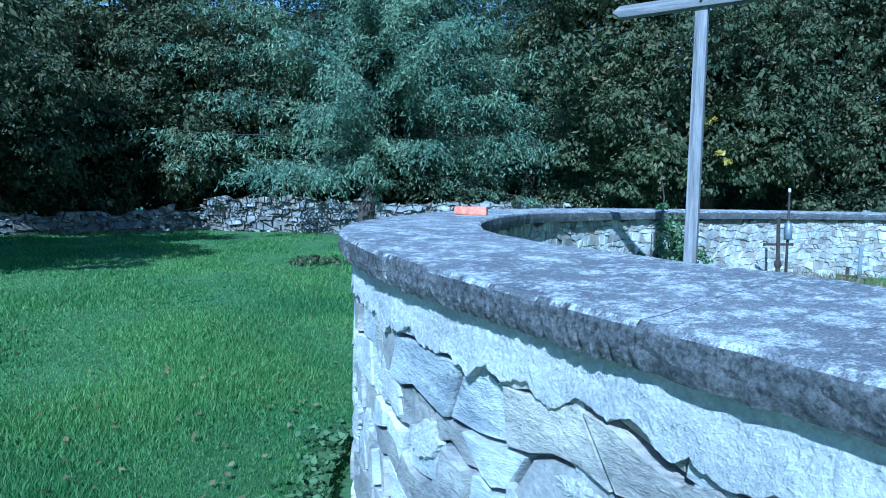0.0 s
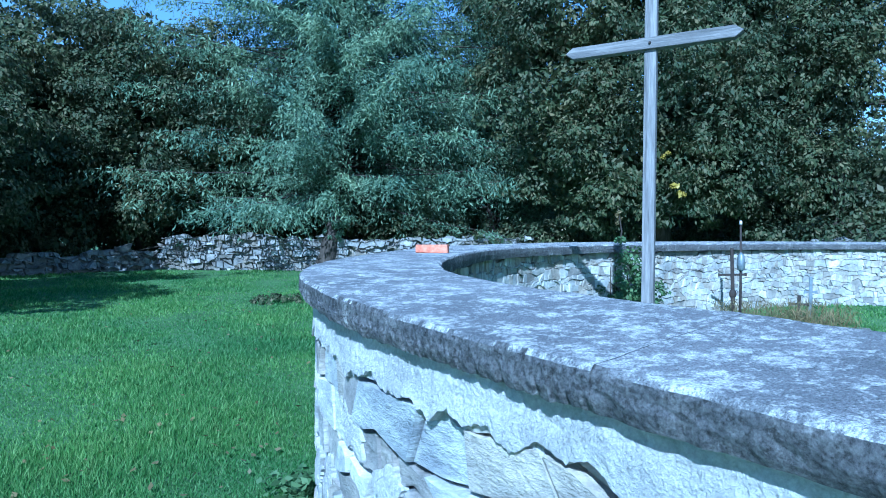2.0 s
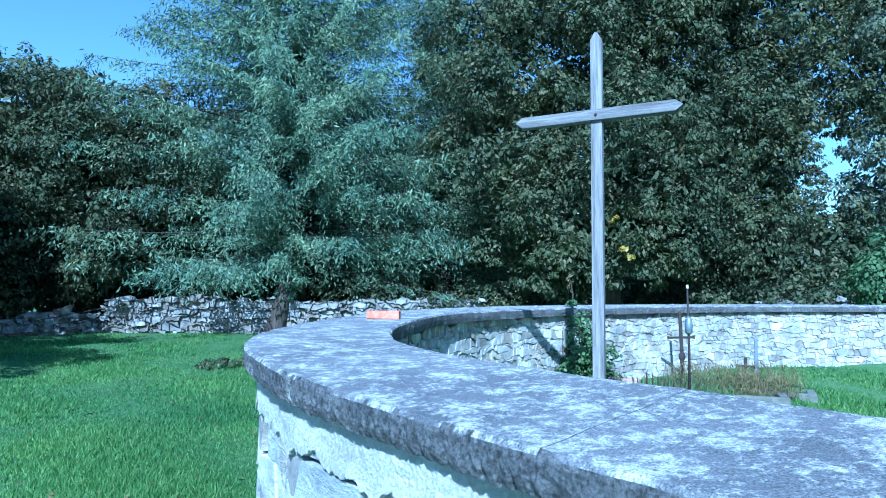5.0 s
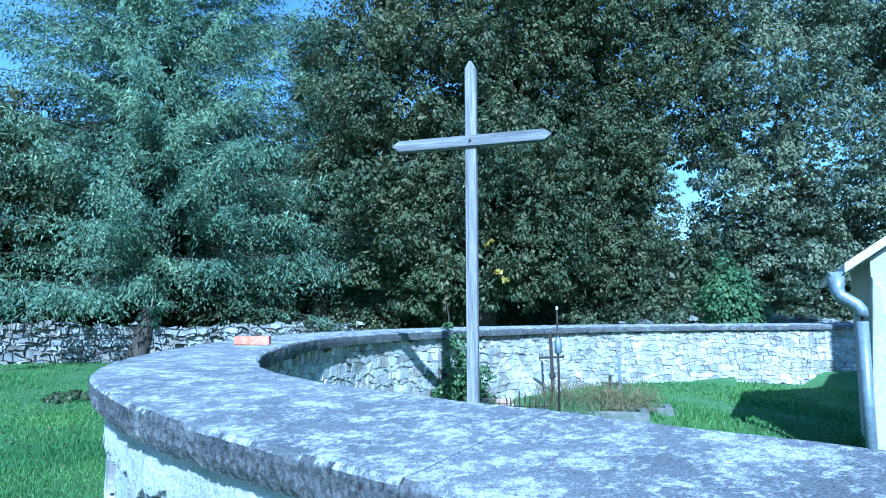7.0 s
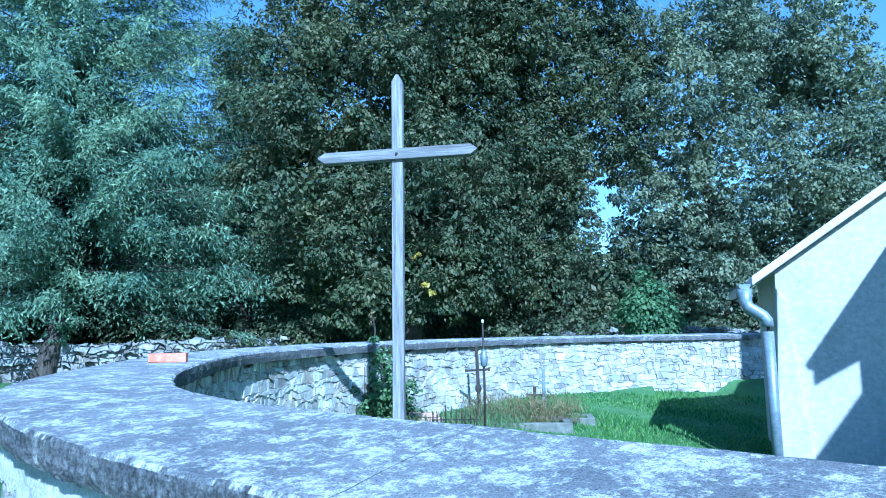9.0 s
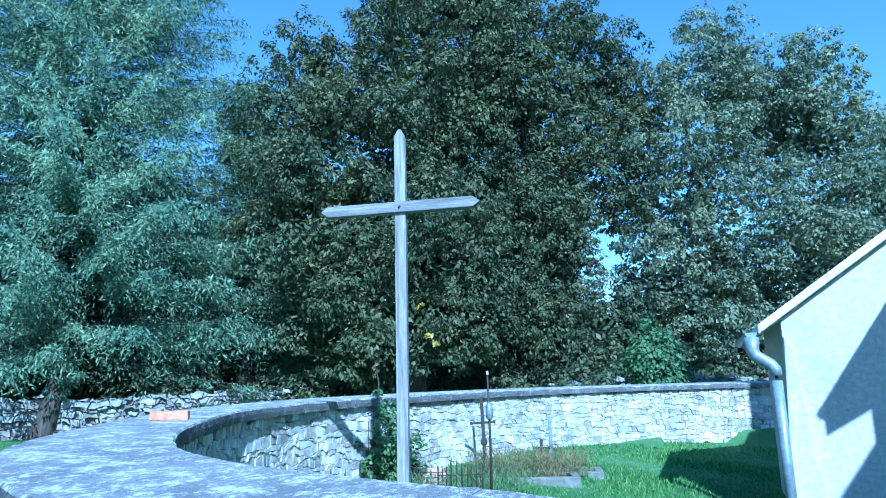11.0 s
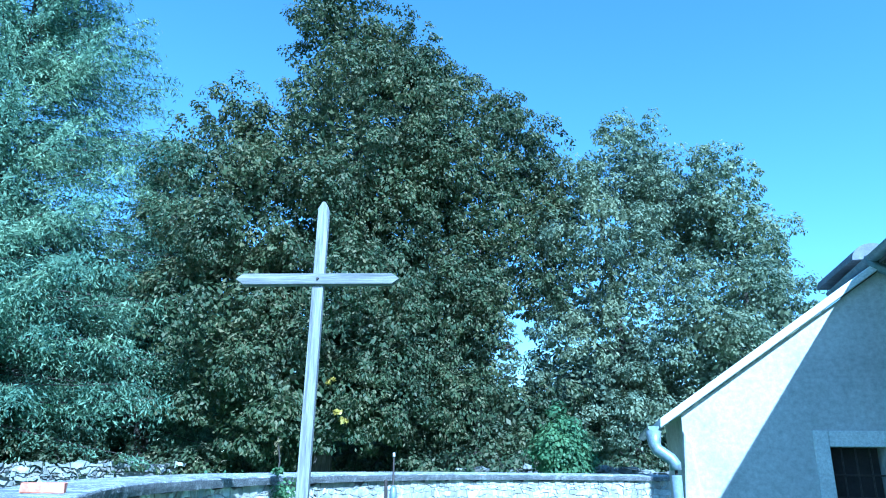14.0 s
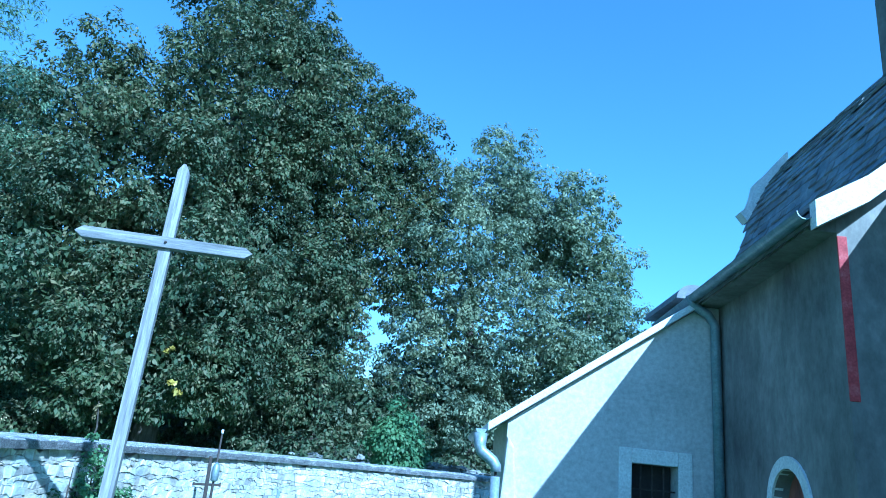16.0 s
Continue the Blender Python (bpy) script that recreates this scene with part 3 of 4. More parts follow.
    for ob in c.children:
        if ob.name.split(".")[0] in ("nave_wall", "side_door", "nave_roof", "gable_parapet", "corner_stripe", "bell_tower", "porch"):
            for piece in [ob, *ob.children]:
                for v in piece.data.vertices:
                    v.co.x += 0.055 * min(v.co.y, 0) * min(max((8.4 - v.co.z) / 3.74, 0), 1)
            ob.matrix_local = NEARER @ Matrix.Translation((0.34, 0.28, 0))
    return c


def _frame_bm(x0, x1, z0, z1, a0, a1, b0, b1):
    """A flat frame on the wall's face, round an opening a0..a1, b0..b1."""
    bm = bmesh.new()
    box(bm, x0, a0, -0.03, 0.02, z0, z1)
    box(bm, a1, x1, -0.03, 0.02, z0, z1)
    box(bm, a0, a1, -0.028, 0.02, b1, z1)
    box(bm, a0, a1, -0.028, 0.02, z0, b0)
    return bm


build_church()


# ---- trees and shrubs ----
RNG = np.random.default_rng(5)


def leaf_mesh(name, centres, along, face, size, width, mat, parent=None, label=""):
    """Many small folded leaves in one mesh: each a diamond about its centre, pointing along, turned to face."""
    n = len(centres)
    nor = face / (np.linalg.norm(face, axis=1)[:, None] + 1e-9)
    u = along - nor * np.sum(along * nor, 1)[:, None]
    u /= np.linalg.norm(u, axis=1)[:, None] + 1e-9
    side = np.cross(nor, u)
    L = (np.asarray(size) * RNG.uniform(0.6, 1.3, n))[:, None]
    W = L * width
    v = np.empty((n, 4, 3))
    v[:, 0] = centres - u * L * 0.5
    v[:, 1] = centres + side * W * 0.5 - nor * W * 0.18
    v[:, 2] = centres + u * L * 0.5 - nor * L * 0.12
    v[:, 3] = centres - side * W * 0.5 - nor * W * 0.18
    me = bpy.data.meshes.new(name)
    me.vertices.add(n * 4)
    me.vertices.foreach_set("co", v.reshape(-1).astype(np.float32))
    me.loops.add(n * 4)
    me.loops.foreach_set("vertex_index", np.arange(n * 4, dtype=np.int32))
    me.polygons.add(n)
    me.polygons.foreach_set("loop_start", np.arange(0, n * 4, 4, dtype=np.int32))
    me.update(calc_edges=True)
    me.materials.append(mat)
    ob = new(name, me)
    ob.parent = parent
    return tagged(ob, label=label)


def crown_leaves(blobs, count, clump, per, spiky=0.42):
    """Leaf places, directions and faces: tufts on the outer part of the blobs (x, y, z, rx, rz), leaves on each tuft's skin."""
    blobs = np.array(blobs, float)
    w = blobs[:, 3] ** 2 + blobs[:, 3] * blobs[:, 4]
    k = RNG.choice(len(blobs), max(count // per, 1), p=w / w.sum())
    d = RNG.normal(size=(len(k), 3))
    d /= np.linalg.norm(d, axis=1)[:, None]
    rad = RNG.uniform(0.15, 1.0, len(k)) ** 0.33 * RNG.uniform(0.82, 1.1, len(k))
    rxyz = np.stack([blobs[k, 3], blobs[k, 3], blobs[k, 4]], 1)
    c = blobs[k, :3] + d * rxyz * rad[:, None]
    tuft = clump * RNG.uniform(0.55, 1.35, len(k))
    c, out, tuft = np.repeat(c, per, 0), np.repeat(d, per, 0), np.repeat(tuft, per)[:, None]
    q = RNG.normal(size=c.shape) + out * 0.5 + np.array([0, 0, 0.35])
    q /= np.linalg.norm(q, axis=1)[:, None]
    r = RNG.uniform(0.25, 1.0, (len(c), 1)) ** 0.45
    pos = c + q * tuft * r * np.array([1, 1, 0.62]) + out * tuft * r * 0.45
    pos[:, 2] -= 0.25 * tuft[:, 0] * (q[:, 0] ** 2 + q[:, 1] ** 2)
    face = q * 0.9 + out * 0.25 + np.array([0, 0, 0.5]) + RNG.normal(size=c.shape) * spiky
    along = out * 0.5 + q * 0.5 + RNG.normal(size=c.shape) * 0.5 + np.array([0, 0, -0.8])
    return pos, along, face


def inner_leaves(blobs, count):
    """The shaded foliage inside the crown, which closes it against the sky."""
    blobs = np.array(blobs, float)
    w = blobs[:, 3] ** 2 * blobs[:, 4]
    k = RNG.choice(len(blobs), count, p=w / w.sum())
    d = RNG.normal(size=(count, 3))
    d /= np.linalg.norm(d, axis=1)[:, None]
    c = blobs[k, :3] + d * np.stack([blobs[k, 3], blobs[k, 3], blobs[k, 4]], 1) * (RNG.uniform(0, 1, count) ** 0.4 * 0.68)[:, None]
    return c, RNG.normal(size=(count, 3)), RNG.normal(size=(count, 3)) + np.array([0, -0.8, 0.3])


def limbs(bm, base, height, r0, reach, count, seed, start=0.25):
    rnd = random.Random(seed)
    lean = Vector((rnd.uniform(-0.04, 0.04), rnd.uniform(-0.04, 0.04), 0))
    pts = [Vector((0, 0, -0.4)) + lean * h * 2 + Vector((0.1 * math.sin(h * 1.3 + seed), 0.1 * math.cos(h + seed), h)) * (1 if h else 0) for h in np.linspace(0, height, 9)]
    tube(bm, pts, [r0 * (1.25 if i == 0 else 1) * (1 - 0.9 * i / 8) + 0.015 for i in range(9)], 9)
    for i in range(count):
        h = rnd.uniform(start, 0.95) * height
        p = pts[0].lerp(pts[-1], h / height)
        a = i * 2.4 + rnd.uniform(-0.4, 0.4)
        ln = reach * (1.15 - h / height) * rnd.uniform(0.6, 1.0)
        up = rnd.uniform(0.2, 0.8)
        q = [p + Vector((math.cos(a) * ln * f, math.sin(a) * ln * f, up * ln * f - 0.25 * ln * f * f)) for f in (0, 0.35, 0.7, 1)]
        r = r0 * (1 - h / height) * 0.45 + 0.02
        tube(bm, q, [r, r * 0.7, r * 0.4, 0.012], 6)
    return bm


def broad_tree(x, y, height, blobs, count, mat, label, leaf=0.17, clump=0.55, trunk=0.28, seed=1, reach=3.0, per=80, name="tree", yellow=(), closed=16):
    """blobs: crown masses (dx, dy, z, horizontal radius, vertical radius) about the foot."""
    t = thing(name, label, "tree", at=(x, y, ground_z(x, y)))
    bm = limbs(bmesh.new(), t.location, height * 0.85, trunk, reach, 14, seed)
    smooth(part("trunk", bm, M_BARK, t))
    c, a, f = crown_leaves(lobes(blobs, seed), count, clump * 0.62, per // 2)
    c2, a2, f2 = inner_leaves(blobs, 2 * count // closed)
    size = np.concatenate([np.full(len(c), leaf), np.full(len(c2), leaf * 1.7)])
    leaf_mesh("crown", np.concatenate([c, c2]), np.concatenate([a, a2]), np.concatenate([f, f2]), size, 0.52, mat, t)
    for dx, dy, z in yellow:
        c, a, f = crown_leaves([(dx, dy, z, 0.16, 0.14)], 46, 0.08, 23)
        leaf_mesh("yellow_leaves", c, a, f, 0.15, 0.7, L_YELLOW, t, "small spray of yellow autumn leaves")
    return t


def spruce(x, y, height, spread, label, density=1.6, seed=5, taper=0.62):
    t = thing("spruce_tree", label, "tree", at=(x, y, ground_z(x, y)))
    rnd = random.Random(seed)
    bm = tube(bmesh.new(), [(0, 0, -0.4), (0.03, 0, 0.6), (0.05, 0.03, height * 0.4), (0, 0, height)], [0.42, 0.34, 0.2, 0.02], 12)
    C, A, F = [], [], []
    z = 2.5
    while z < height - 0.2:
        f = z / height
        for k in range(5):
            a = rnd.uniform(0, math.tau)
            ln = (spread * (1 - f) ** taper + 0.25) * rnd.uniform(0.45, 1.15) * (0.75 + 0.25 * min(f / 0.15, 1))
            rise = 0.3 - 0.42 * (1 - f) + rnd.uniform(-0.14, 0.14)
            def at(u):
                return np.array([math.cos(a) * ln * u, math.sin(a) * ln * u, z + rise * ln * u - 0.16 * ln * u * u + 0.12 * ln * u ** 3])
            tube(bm, [at(0), at(0.4), at(0.75), at(1)], [0.045 * (1 - f) + 0.012, 0.03 * (1 - f) + 0.01, 0.014, 0.006], 5)
            n = int((8 + 34 * ln / spread) * density)
            for j in range(n):
                u = 0.14 + 0.88 * (j + rnd.random()) / n
                p = at(u)
                ta = a + rnd.choice((-1, 1)) * rnd.uniform(0.3, 1.2)
                tl = (0.55 + 0.9 * (1 - u)) * rnd.uniform(0.5, 1.2) * (0.55 + 0.6 * (1 - f))
                way = np.array([math.cos(ta), math.sin(ta), -rnd.uniform(0.15, 0.9)])
                m = 17
                q = np.linspace(0.05, 1, m)[:, None]
                C.append(p + way * tl * q + np.array([0, 0, -0.45 * tl]) * q * q + RNG.normal(size=(m, 3)) * np.array([0.1, 0.1, 0.06]))
                A.append(way + np.array([0, 0, -0.6]) * q + RNG.normal(size=(m, 3)) * 0.65)
                F.append(np.array([math.cos(a) * 0.8, math.sin(a) * 0.8, 0.5]) + RNG.normal(size=(m, 3)) * 0.8)
        z += 0.15 + 0.12 * f
    smooth(part("trunk", bm, M_BARK, t))
    C, A, F = np.concatenate(C), np.concatenate(A), np.concatenate(F)
    ok = C[:, 2] > 1.15 + 0.4 * np.sin(C[:, 0] * 2.3) * np.cos(C[:, 1] * 1.9)
    leaf_mesh("crown", C[ok], A[ok], F[ok], 0.185, 0.26, L_SPRUCE, t)
    return t


def lobes(blobs, seed):
    """Breaks each crown mass into many uneven boughs on its outside, with dark clefts between them."""
    rnd, out = random.Random(seed), []
    for x, y, z, rx, rz in blobs:
        for i in range(int(7 + 1.3 * rx * rz)):
            a, h = i * 2.4 + rnd.uniform(-0.5, 0.5), rnd.uniform(-0.95, 1)
            c, r = math.sqrt(1 - h * h), rnd.uniform(0.55, 1.15)
            k = rnd.uniform(0.62, 0.95)
            out.append((x + rx * k * c * math.cos(a), y + rx * k * c * math.sin(a), z + rz * k * h, r, r * rnd.uniform(0.55, 0.95)))
    return out


def at_yaw(yaw, r):
    return -math.sin(radians(yaw)) * r, math.cos(radians(yaw)) * r


def shrub(yaw, r, w, h, count, mat, label, leaf=0.1, z=0.0, name="shrub"):
    x, y = at_yaw(yaw, r)
    t = thing(name, label, "shrub", at=(x, y, ground_z(x, y) + z))
    rnd = random.Random(int(yaw * 10) + 77)
    for i in range(7):
        a = i * 0.9
        bm = tube(bmesh.new(), [(0, 0, -0.2), (0.3 * w * math.cos(a), 0.3 * w * math.sin(a), h * 0.45), (0.6 * w * math.cos(a), 0.6 * w * math.sin(a), h * 0.8)], [0.03, 0.02, 0.006], 5)
        part("stem", bm, M_BARK, t)
    blobs = [(rnd.uniform(-0.55, 0.55) * w, rnd.uniform(-0.4, 0.4) * w, h * rnd.uniform(0.3, 0.72), w * rnd.uniform(0.35, 0.6), h * rnd.uniform(0.22, 0.34)) for i in range(8)]
    c, a, f = crown_leaves(blobs, count, leaf * 2.2, 30)
    leaf_mesh("foliage", c, a, f, leaf, 0.6, mat, t)
    return t


sx, sy = at_yaw(6.8, 28.0)
spruce(sx, sy, 23.5, 9.4, "tall blue-green spruce with long drooping branches")
lx, ly = at_yaw(8.1, 23.6)
leaner = thing("leaning_tree", "dark leaning tree trunk with leafy shoots before a stone wall", "tree", at=(lx, ly, ground_z(lx, ly)))
smooth(part("trunk", tube(bmesh.new(), [(-0.06, 0, -0.4), (0, 0, 0.1), (0.16, 0, 0.8), (0.28, 0.05, 1.3), (0.34, 0.15, 1.9), (0.36, 0.3, 2.5)], [0.44, 0.34, 0.29, 0.26, 0.18, 0.05], 12), M_BARK, leaner))
c, a, f = crown_leaves([(0.3, -0.3, 1.35, 0.3, 0.22), (-0.6, -0.1, 1.1, 0.16, 0.3), (0.4, -0.1, 1.9, 0.55, 0.4)], 1500, 0.16, 30)
leaf_mesh("foliage", c, a, f, 0.12, 0.4, L_SPRUCE, leaner)
sx, sy = at_yaw(-6.0, 29.0)
spruce(sx, sy, 14.5, 5.0, "younger spruce standing beside the tall one", 0.8, 9)

bx, by = at_yaw(-19.5, 24.5)
broad_tree(bx, by, 22, [(-3.2, 0, 5.5, 3.4, 4.0), (0.2, -0.5, 6.0, 4.2, 4.6), (3.2, 0, 6.0, 3.6, 4.2), (-3.4, 0, 9.6, 2.8, 4.2), (0, 0, 12, 3.8, 5.0),
                        (3.0, 0.6, 11.8, 3.0, 4.2), (3.9, 0.8, 14.0, 1.5, 2.2), (0.0, 0.3, 17.5, 2.3, 4.8), (1.6, 0.5, 18.0, 1.7, 2.6), (3.7, 0.6, 17.0, 1.7, 2.2), (5.0, 0.8, 4.6, 2.2, 3.0), (4.6, 0.4, 9.0, 2.0, 3.0), (-3.6, 0.5, 12.2, 1.4, 2.4), (-1.5, -1.5, 3.2, 2.6, 2.0), (2.2, -1.2, 3.4, 2.6, 2.0)],
           230000, L_BROAD, "huge dense dark green broadleaf tree behind the wall", 0.155, 0.62, 0.4, 2, 4.2, yellow=((-0.8, -4.3, 2.5), (-0.95, -4.25, 2.62), (-1.2, -4.2, 3.5)))
bx, by = at_yaw(-32, 26.5)
broad_tree(bx, by, 15, [(0, 0, 11.0, 2.6, 3.0), (-1.8, 0, 14.6, 2.0, 3.2), (-2.8, 0, 15.8, 1.6, 2.8), (0.4, 0, 15.0, 1.7, 2.5), (2.1, 0, 15.2, 1.6, 2.5), (1.8, 0.3, 12.4, 1.7, 2.4), (-1.4, 0, 7.5, 2.4, 3.0), (-0.7, 0, 5.4, 1.7, 2.4), (3.6, 0.4, 11.0, 1.6, 2.0), (4.3, 0.3, 13.2, 1.6, 1.9), (2.0, 0, 9.8, 2.0, 1.6), (0.9, 0, 8.7, 1.5, 1.6), (2.7, -0.3, 8.3, 1.3, 1.4), (1.0, 0, 2.9, 2.4, 1.8), (3.4, 0, 2.7, 2.3, 1.7)],
           90000, L_BROAD, "open-crowned dark green broadleaf tree", 0.165, 0.6, 0.22, 6, 3.0, closed=45)
bx, by = at_yaw(-45, 30)
broad_tree(bx, by, 18, [(0, 0, 14.2, 2.8, 2.9), (-2.4, 0, 11.0, 2.6, 3.4), (2.6, 0, 11.8, 2.8, 4.0), (2.0, 0, 13.4, 2.0, 2.4), (0, 0, 8.0, 4.0, 3.4), (-2.6, 0.5, 5.0, 2.6, 3.0), (2.8, 0, 5.0, 3.2, 3.0), (-1.0, -1.6, 2.4, 2.6, 2.0), (1.8, -2.4, 2.4, 2.4, 2.0), (3.8, -2.0, 2.6, 2.2, 2.0)],
           110000, L_LIGHT, "tall grey-green broadleaf tree in full sun", 0.165, 0.6, 0.3, 8, 3.6, closed=40)
bx, by = at_yaw(-53.5, 31)
broad_tree(bx, by, 14, [(0, 0, 10.6, 2.3, 3.2), (-1.0, 0, 12.6, 1.8, 3.0), (2.2, 0, 8.6, 1.6, 2.6), (1.2, 0, 6.0, 3.0, 3.2), (-2.0, 0, 6.0, 2.6, 3.4)], 40000, L_LIGHT, "smaller grey-green broadleaf tree beyond the church annex", 0.17, 0.65, 0.25, 9, 3.0)
# the last tree is unseen, added far left to cast the lawn's shade strip
for yaw, r, h, rad, sd in ((17, 29.5, 9.5, 3.0, 11), (22.5, 27.5, 10.5, 3.2, 12), (29, 27, 10.0, 3.2, 13), (38, 23, 8.6, 3.0, 14), (45.5, 15.0, 8.2, 2.7, 15)):
    bx, by = at_yaw(yaw, r)
    broad_tree(bx, by, h, [(0, 0, h * 0.72, rad * 0.85, h * 0.26), (-rad * 0.6, 0, h * 0.42, rad * 0.8, h * 0.27), (rad * 0.6, -0.4, h * 0.42, rad * 0.8, h * 0.27), (0, -0.8, h * 0.26, rad * 0.9, h * 0.18)],
               60000, L_BROAD, "dense green broadleaf tree at the edge of the lawn", 0.145, 0.6, 0.22, sd, 2.6)
# darker woods behind
for yaw, r, h, rad, sd in ((9, 36, 13, 4.0, 21), (-2, 37, 13, 4.0, 22), (-14, 38, 12, 4.5, 23), (-27, 38, 9, 4.5, 24), (-42, 40, 9, 5.0, 25), (24, 36, 12, 4.5, 26), (38, 30, 9.5, 4.5, 27)):
    bx, by = at_yaw(yaw, r)
    broad_tree(bx, by, h, [(0, 0, h * 0.7, rad * 0.8, h * 0.28), (-rad * 0.6, 0, h * 0.35, rad * 0.9, h * 0.33), (rad * 0.6, 0, h * 0.35, rad * 0.9, h * 0.33)],
               16000, L_BROAD, "broadleaf tree in the shaded wood behind", 0.32, 0.9, 0.25, sd, 3.0)
for yaw, r, w, h in ((-3, 25, 2.0, 1.8), (-9, 25, 2.2, 1.7), (-15, 27, 2.5, 2.2), (-22, 27, 2.5, 2.2), (-29, 25, 2.0, 2.0), (-35, 24, 2.0, 2.2), (-46, 25, 2.0, 2.2)):
    shrub(yaw, r, w, h, 4200, L_BROAD, "low dark green shrub in the shade of the trees", 0.16)
for yaw, r, h, rad, sd in ((33, 46, 12, 6.0, 31), (18, 46, 12, 6.0, 32), (4, 46, 12, 6.0, 33), (-8, 46, 12, 6.0, 34), (-20, 46, 11, 6.0, 35), (-31, 46, 7, 5.0, 36), (-43.5, 46, 8, 4.5, 37), (-54, 44, 8, 5.0, 38)):
    bx, by = at_yaw(yaw, r)
    broad_tree(bx, by, h, [(0, 0, h * 0.7, rad * 0.8, h * 0.28), (-rad * 0.6, 0, h * 0.3, rad * 0.9, h * 0.32), (rad * 0.6, 0, h * 0.3, rad * 0.9, h * 0.32)],
               9000, L_BROAD, "broadleaf tree deep in the wood", 0.5, 1.1, 0.25, sd, 3.0)
for yaw, r, w, h in ((0.5, 28, 2.2, 2.6), (5, 28.5, 2.4, 2.6), (10, 28.5, 2.4, 2.8), (14, 28, 2.2, 2.6), (19, 29, 2.4, 3.0), (25, 28.5, 2.6, 3.0), (31, 26.5, 2.6, 3.0), (38, 24.5, 2.6, 3.0)):
    shrub(yaw, r, w, h, 3000, L_BROAD, "dark shrub filling the edge of the wood", 0.22)
shrub(-39.2, 20.0, 1.05, 3.0, 12000, L_BUSH, "round bright green bush behind the wall", 0.13)


# ---- dry stone field walls behind ----
def rubble_face(where, length, z_lo, z_hi, course, width, proud, gap, seed, mat, limit, wave=0.03, skip=0.06, owner=None, top_of=None):
    """Closely fitted rubble: wavy courses, slanting joints, each stone a rough-edged slab of its own."""
    rnd = random.Random(seed)
    rows = [z_lo]
    while rows[-1] < z_hi:
        rows.append(rows[-1] + rnd.uniform(*course))

    def level(k, q):
        return rows[k] + wave * noise.noise((q * 2.3, k * 7.7, seed)) + 0.4 * wave * noise.noise((q * 9, k * 3.1, seed + 5))

    made, ev, ef = 0, [], []
    for k in range(len(rows) - 1):
        q = -rnd.uniform(0, 0.2)
        lean = rnd.uniform(-0.05, 0.05)
        while q < length:
            w = rnd.uniform(*width) * rnd.choice((0.45, 0.7, 1, 1, 1.4))
            nlean = rnd.uniform(-0.35, 0.35) * (rows[k + 1] - rows[k])
            if rnd.random() > skip and (top_of is None or rows[k + 1] - 0.04 < top_of(q + w / 2)):
                m = 4
                low = [(q - lean + (w - nlean + lean) * t / m, level(k, q + w * t / m)) for t in range(m + 1)]
                top = [(q + lean + (w + nlean - lean) * t / m, level(k + 1, q + w * t / m)) for t in range(m, -1, -1)]
                ring = low + top
                cx, cz = sum(p[0] for p in ring) / len(ring), sum(p[1] for p in ring) / len(ring)
                g = gap * rnd.choice((0.3, 0.7, 1, 1.6, 3.2))
                dep = proud * rnd.uniform(0.3, 1.6)
                tilt = rnd.uniform(-0.4, 0.4) * proud / max(w, 0.1)
                verts, faces, n = [], [], len(ring)
                for lev in range(3):
                    for x, z in ring:
                        dx, dz = x - cx, z - cz
                        r = math.hypot(dx, dz) + 1e-6
                        ins = g + (0.0, 0.0, 0.002 + 0.012 * rnd.random() * min(w, 0.3))[lev] + rnd.uniform(0, 0.004)
                        f = max(1 - ins / r, 0.3)
                        p, al, out = where(cx + dx * f, cz + dz * f)
                        d = (-0.05, dep * 0.55, dep)[lev] + (tilt * dx + rnd.uniform(-0.12, 0.12) * proud if lev else 0)
                        verts.append(p + out * d)
                for b in (0, n):
                    for t in range(n):
                        faces.append((b + t, b + (t + 1) % n, b + n + (t + 1) % n, b + n + t))
                faces.append(tuple(range(2 * n, 3 * n)))
                if made < limit:
                    part("stone", (verts, faces), mat if owner or rnd.random() > 0.16 else M_MORTAR, owner or WALL_THING)
                    made += 1
                else:
                    b = len(ev)
                    ev += verts
                    ef += [tuple(b + t for t in f) for f in faces]
            q += w
            lean = nlean
    if ev:
        tagged(part("stone_rubble", (ev, ef), mat, owner or WALL_THING), kind="stuff")


def straight(p0, p1):
    a, b = Vector((*p0, 0)), Vector((*p1, 0))
    along = (b - a).normalized()
    out = Vector((along.y, -along.x, 0))
    return a, along, out, (b - a).length


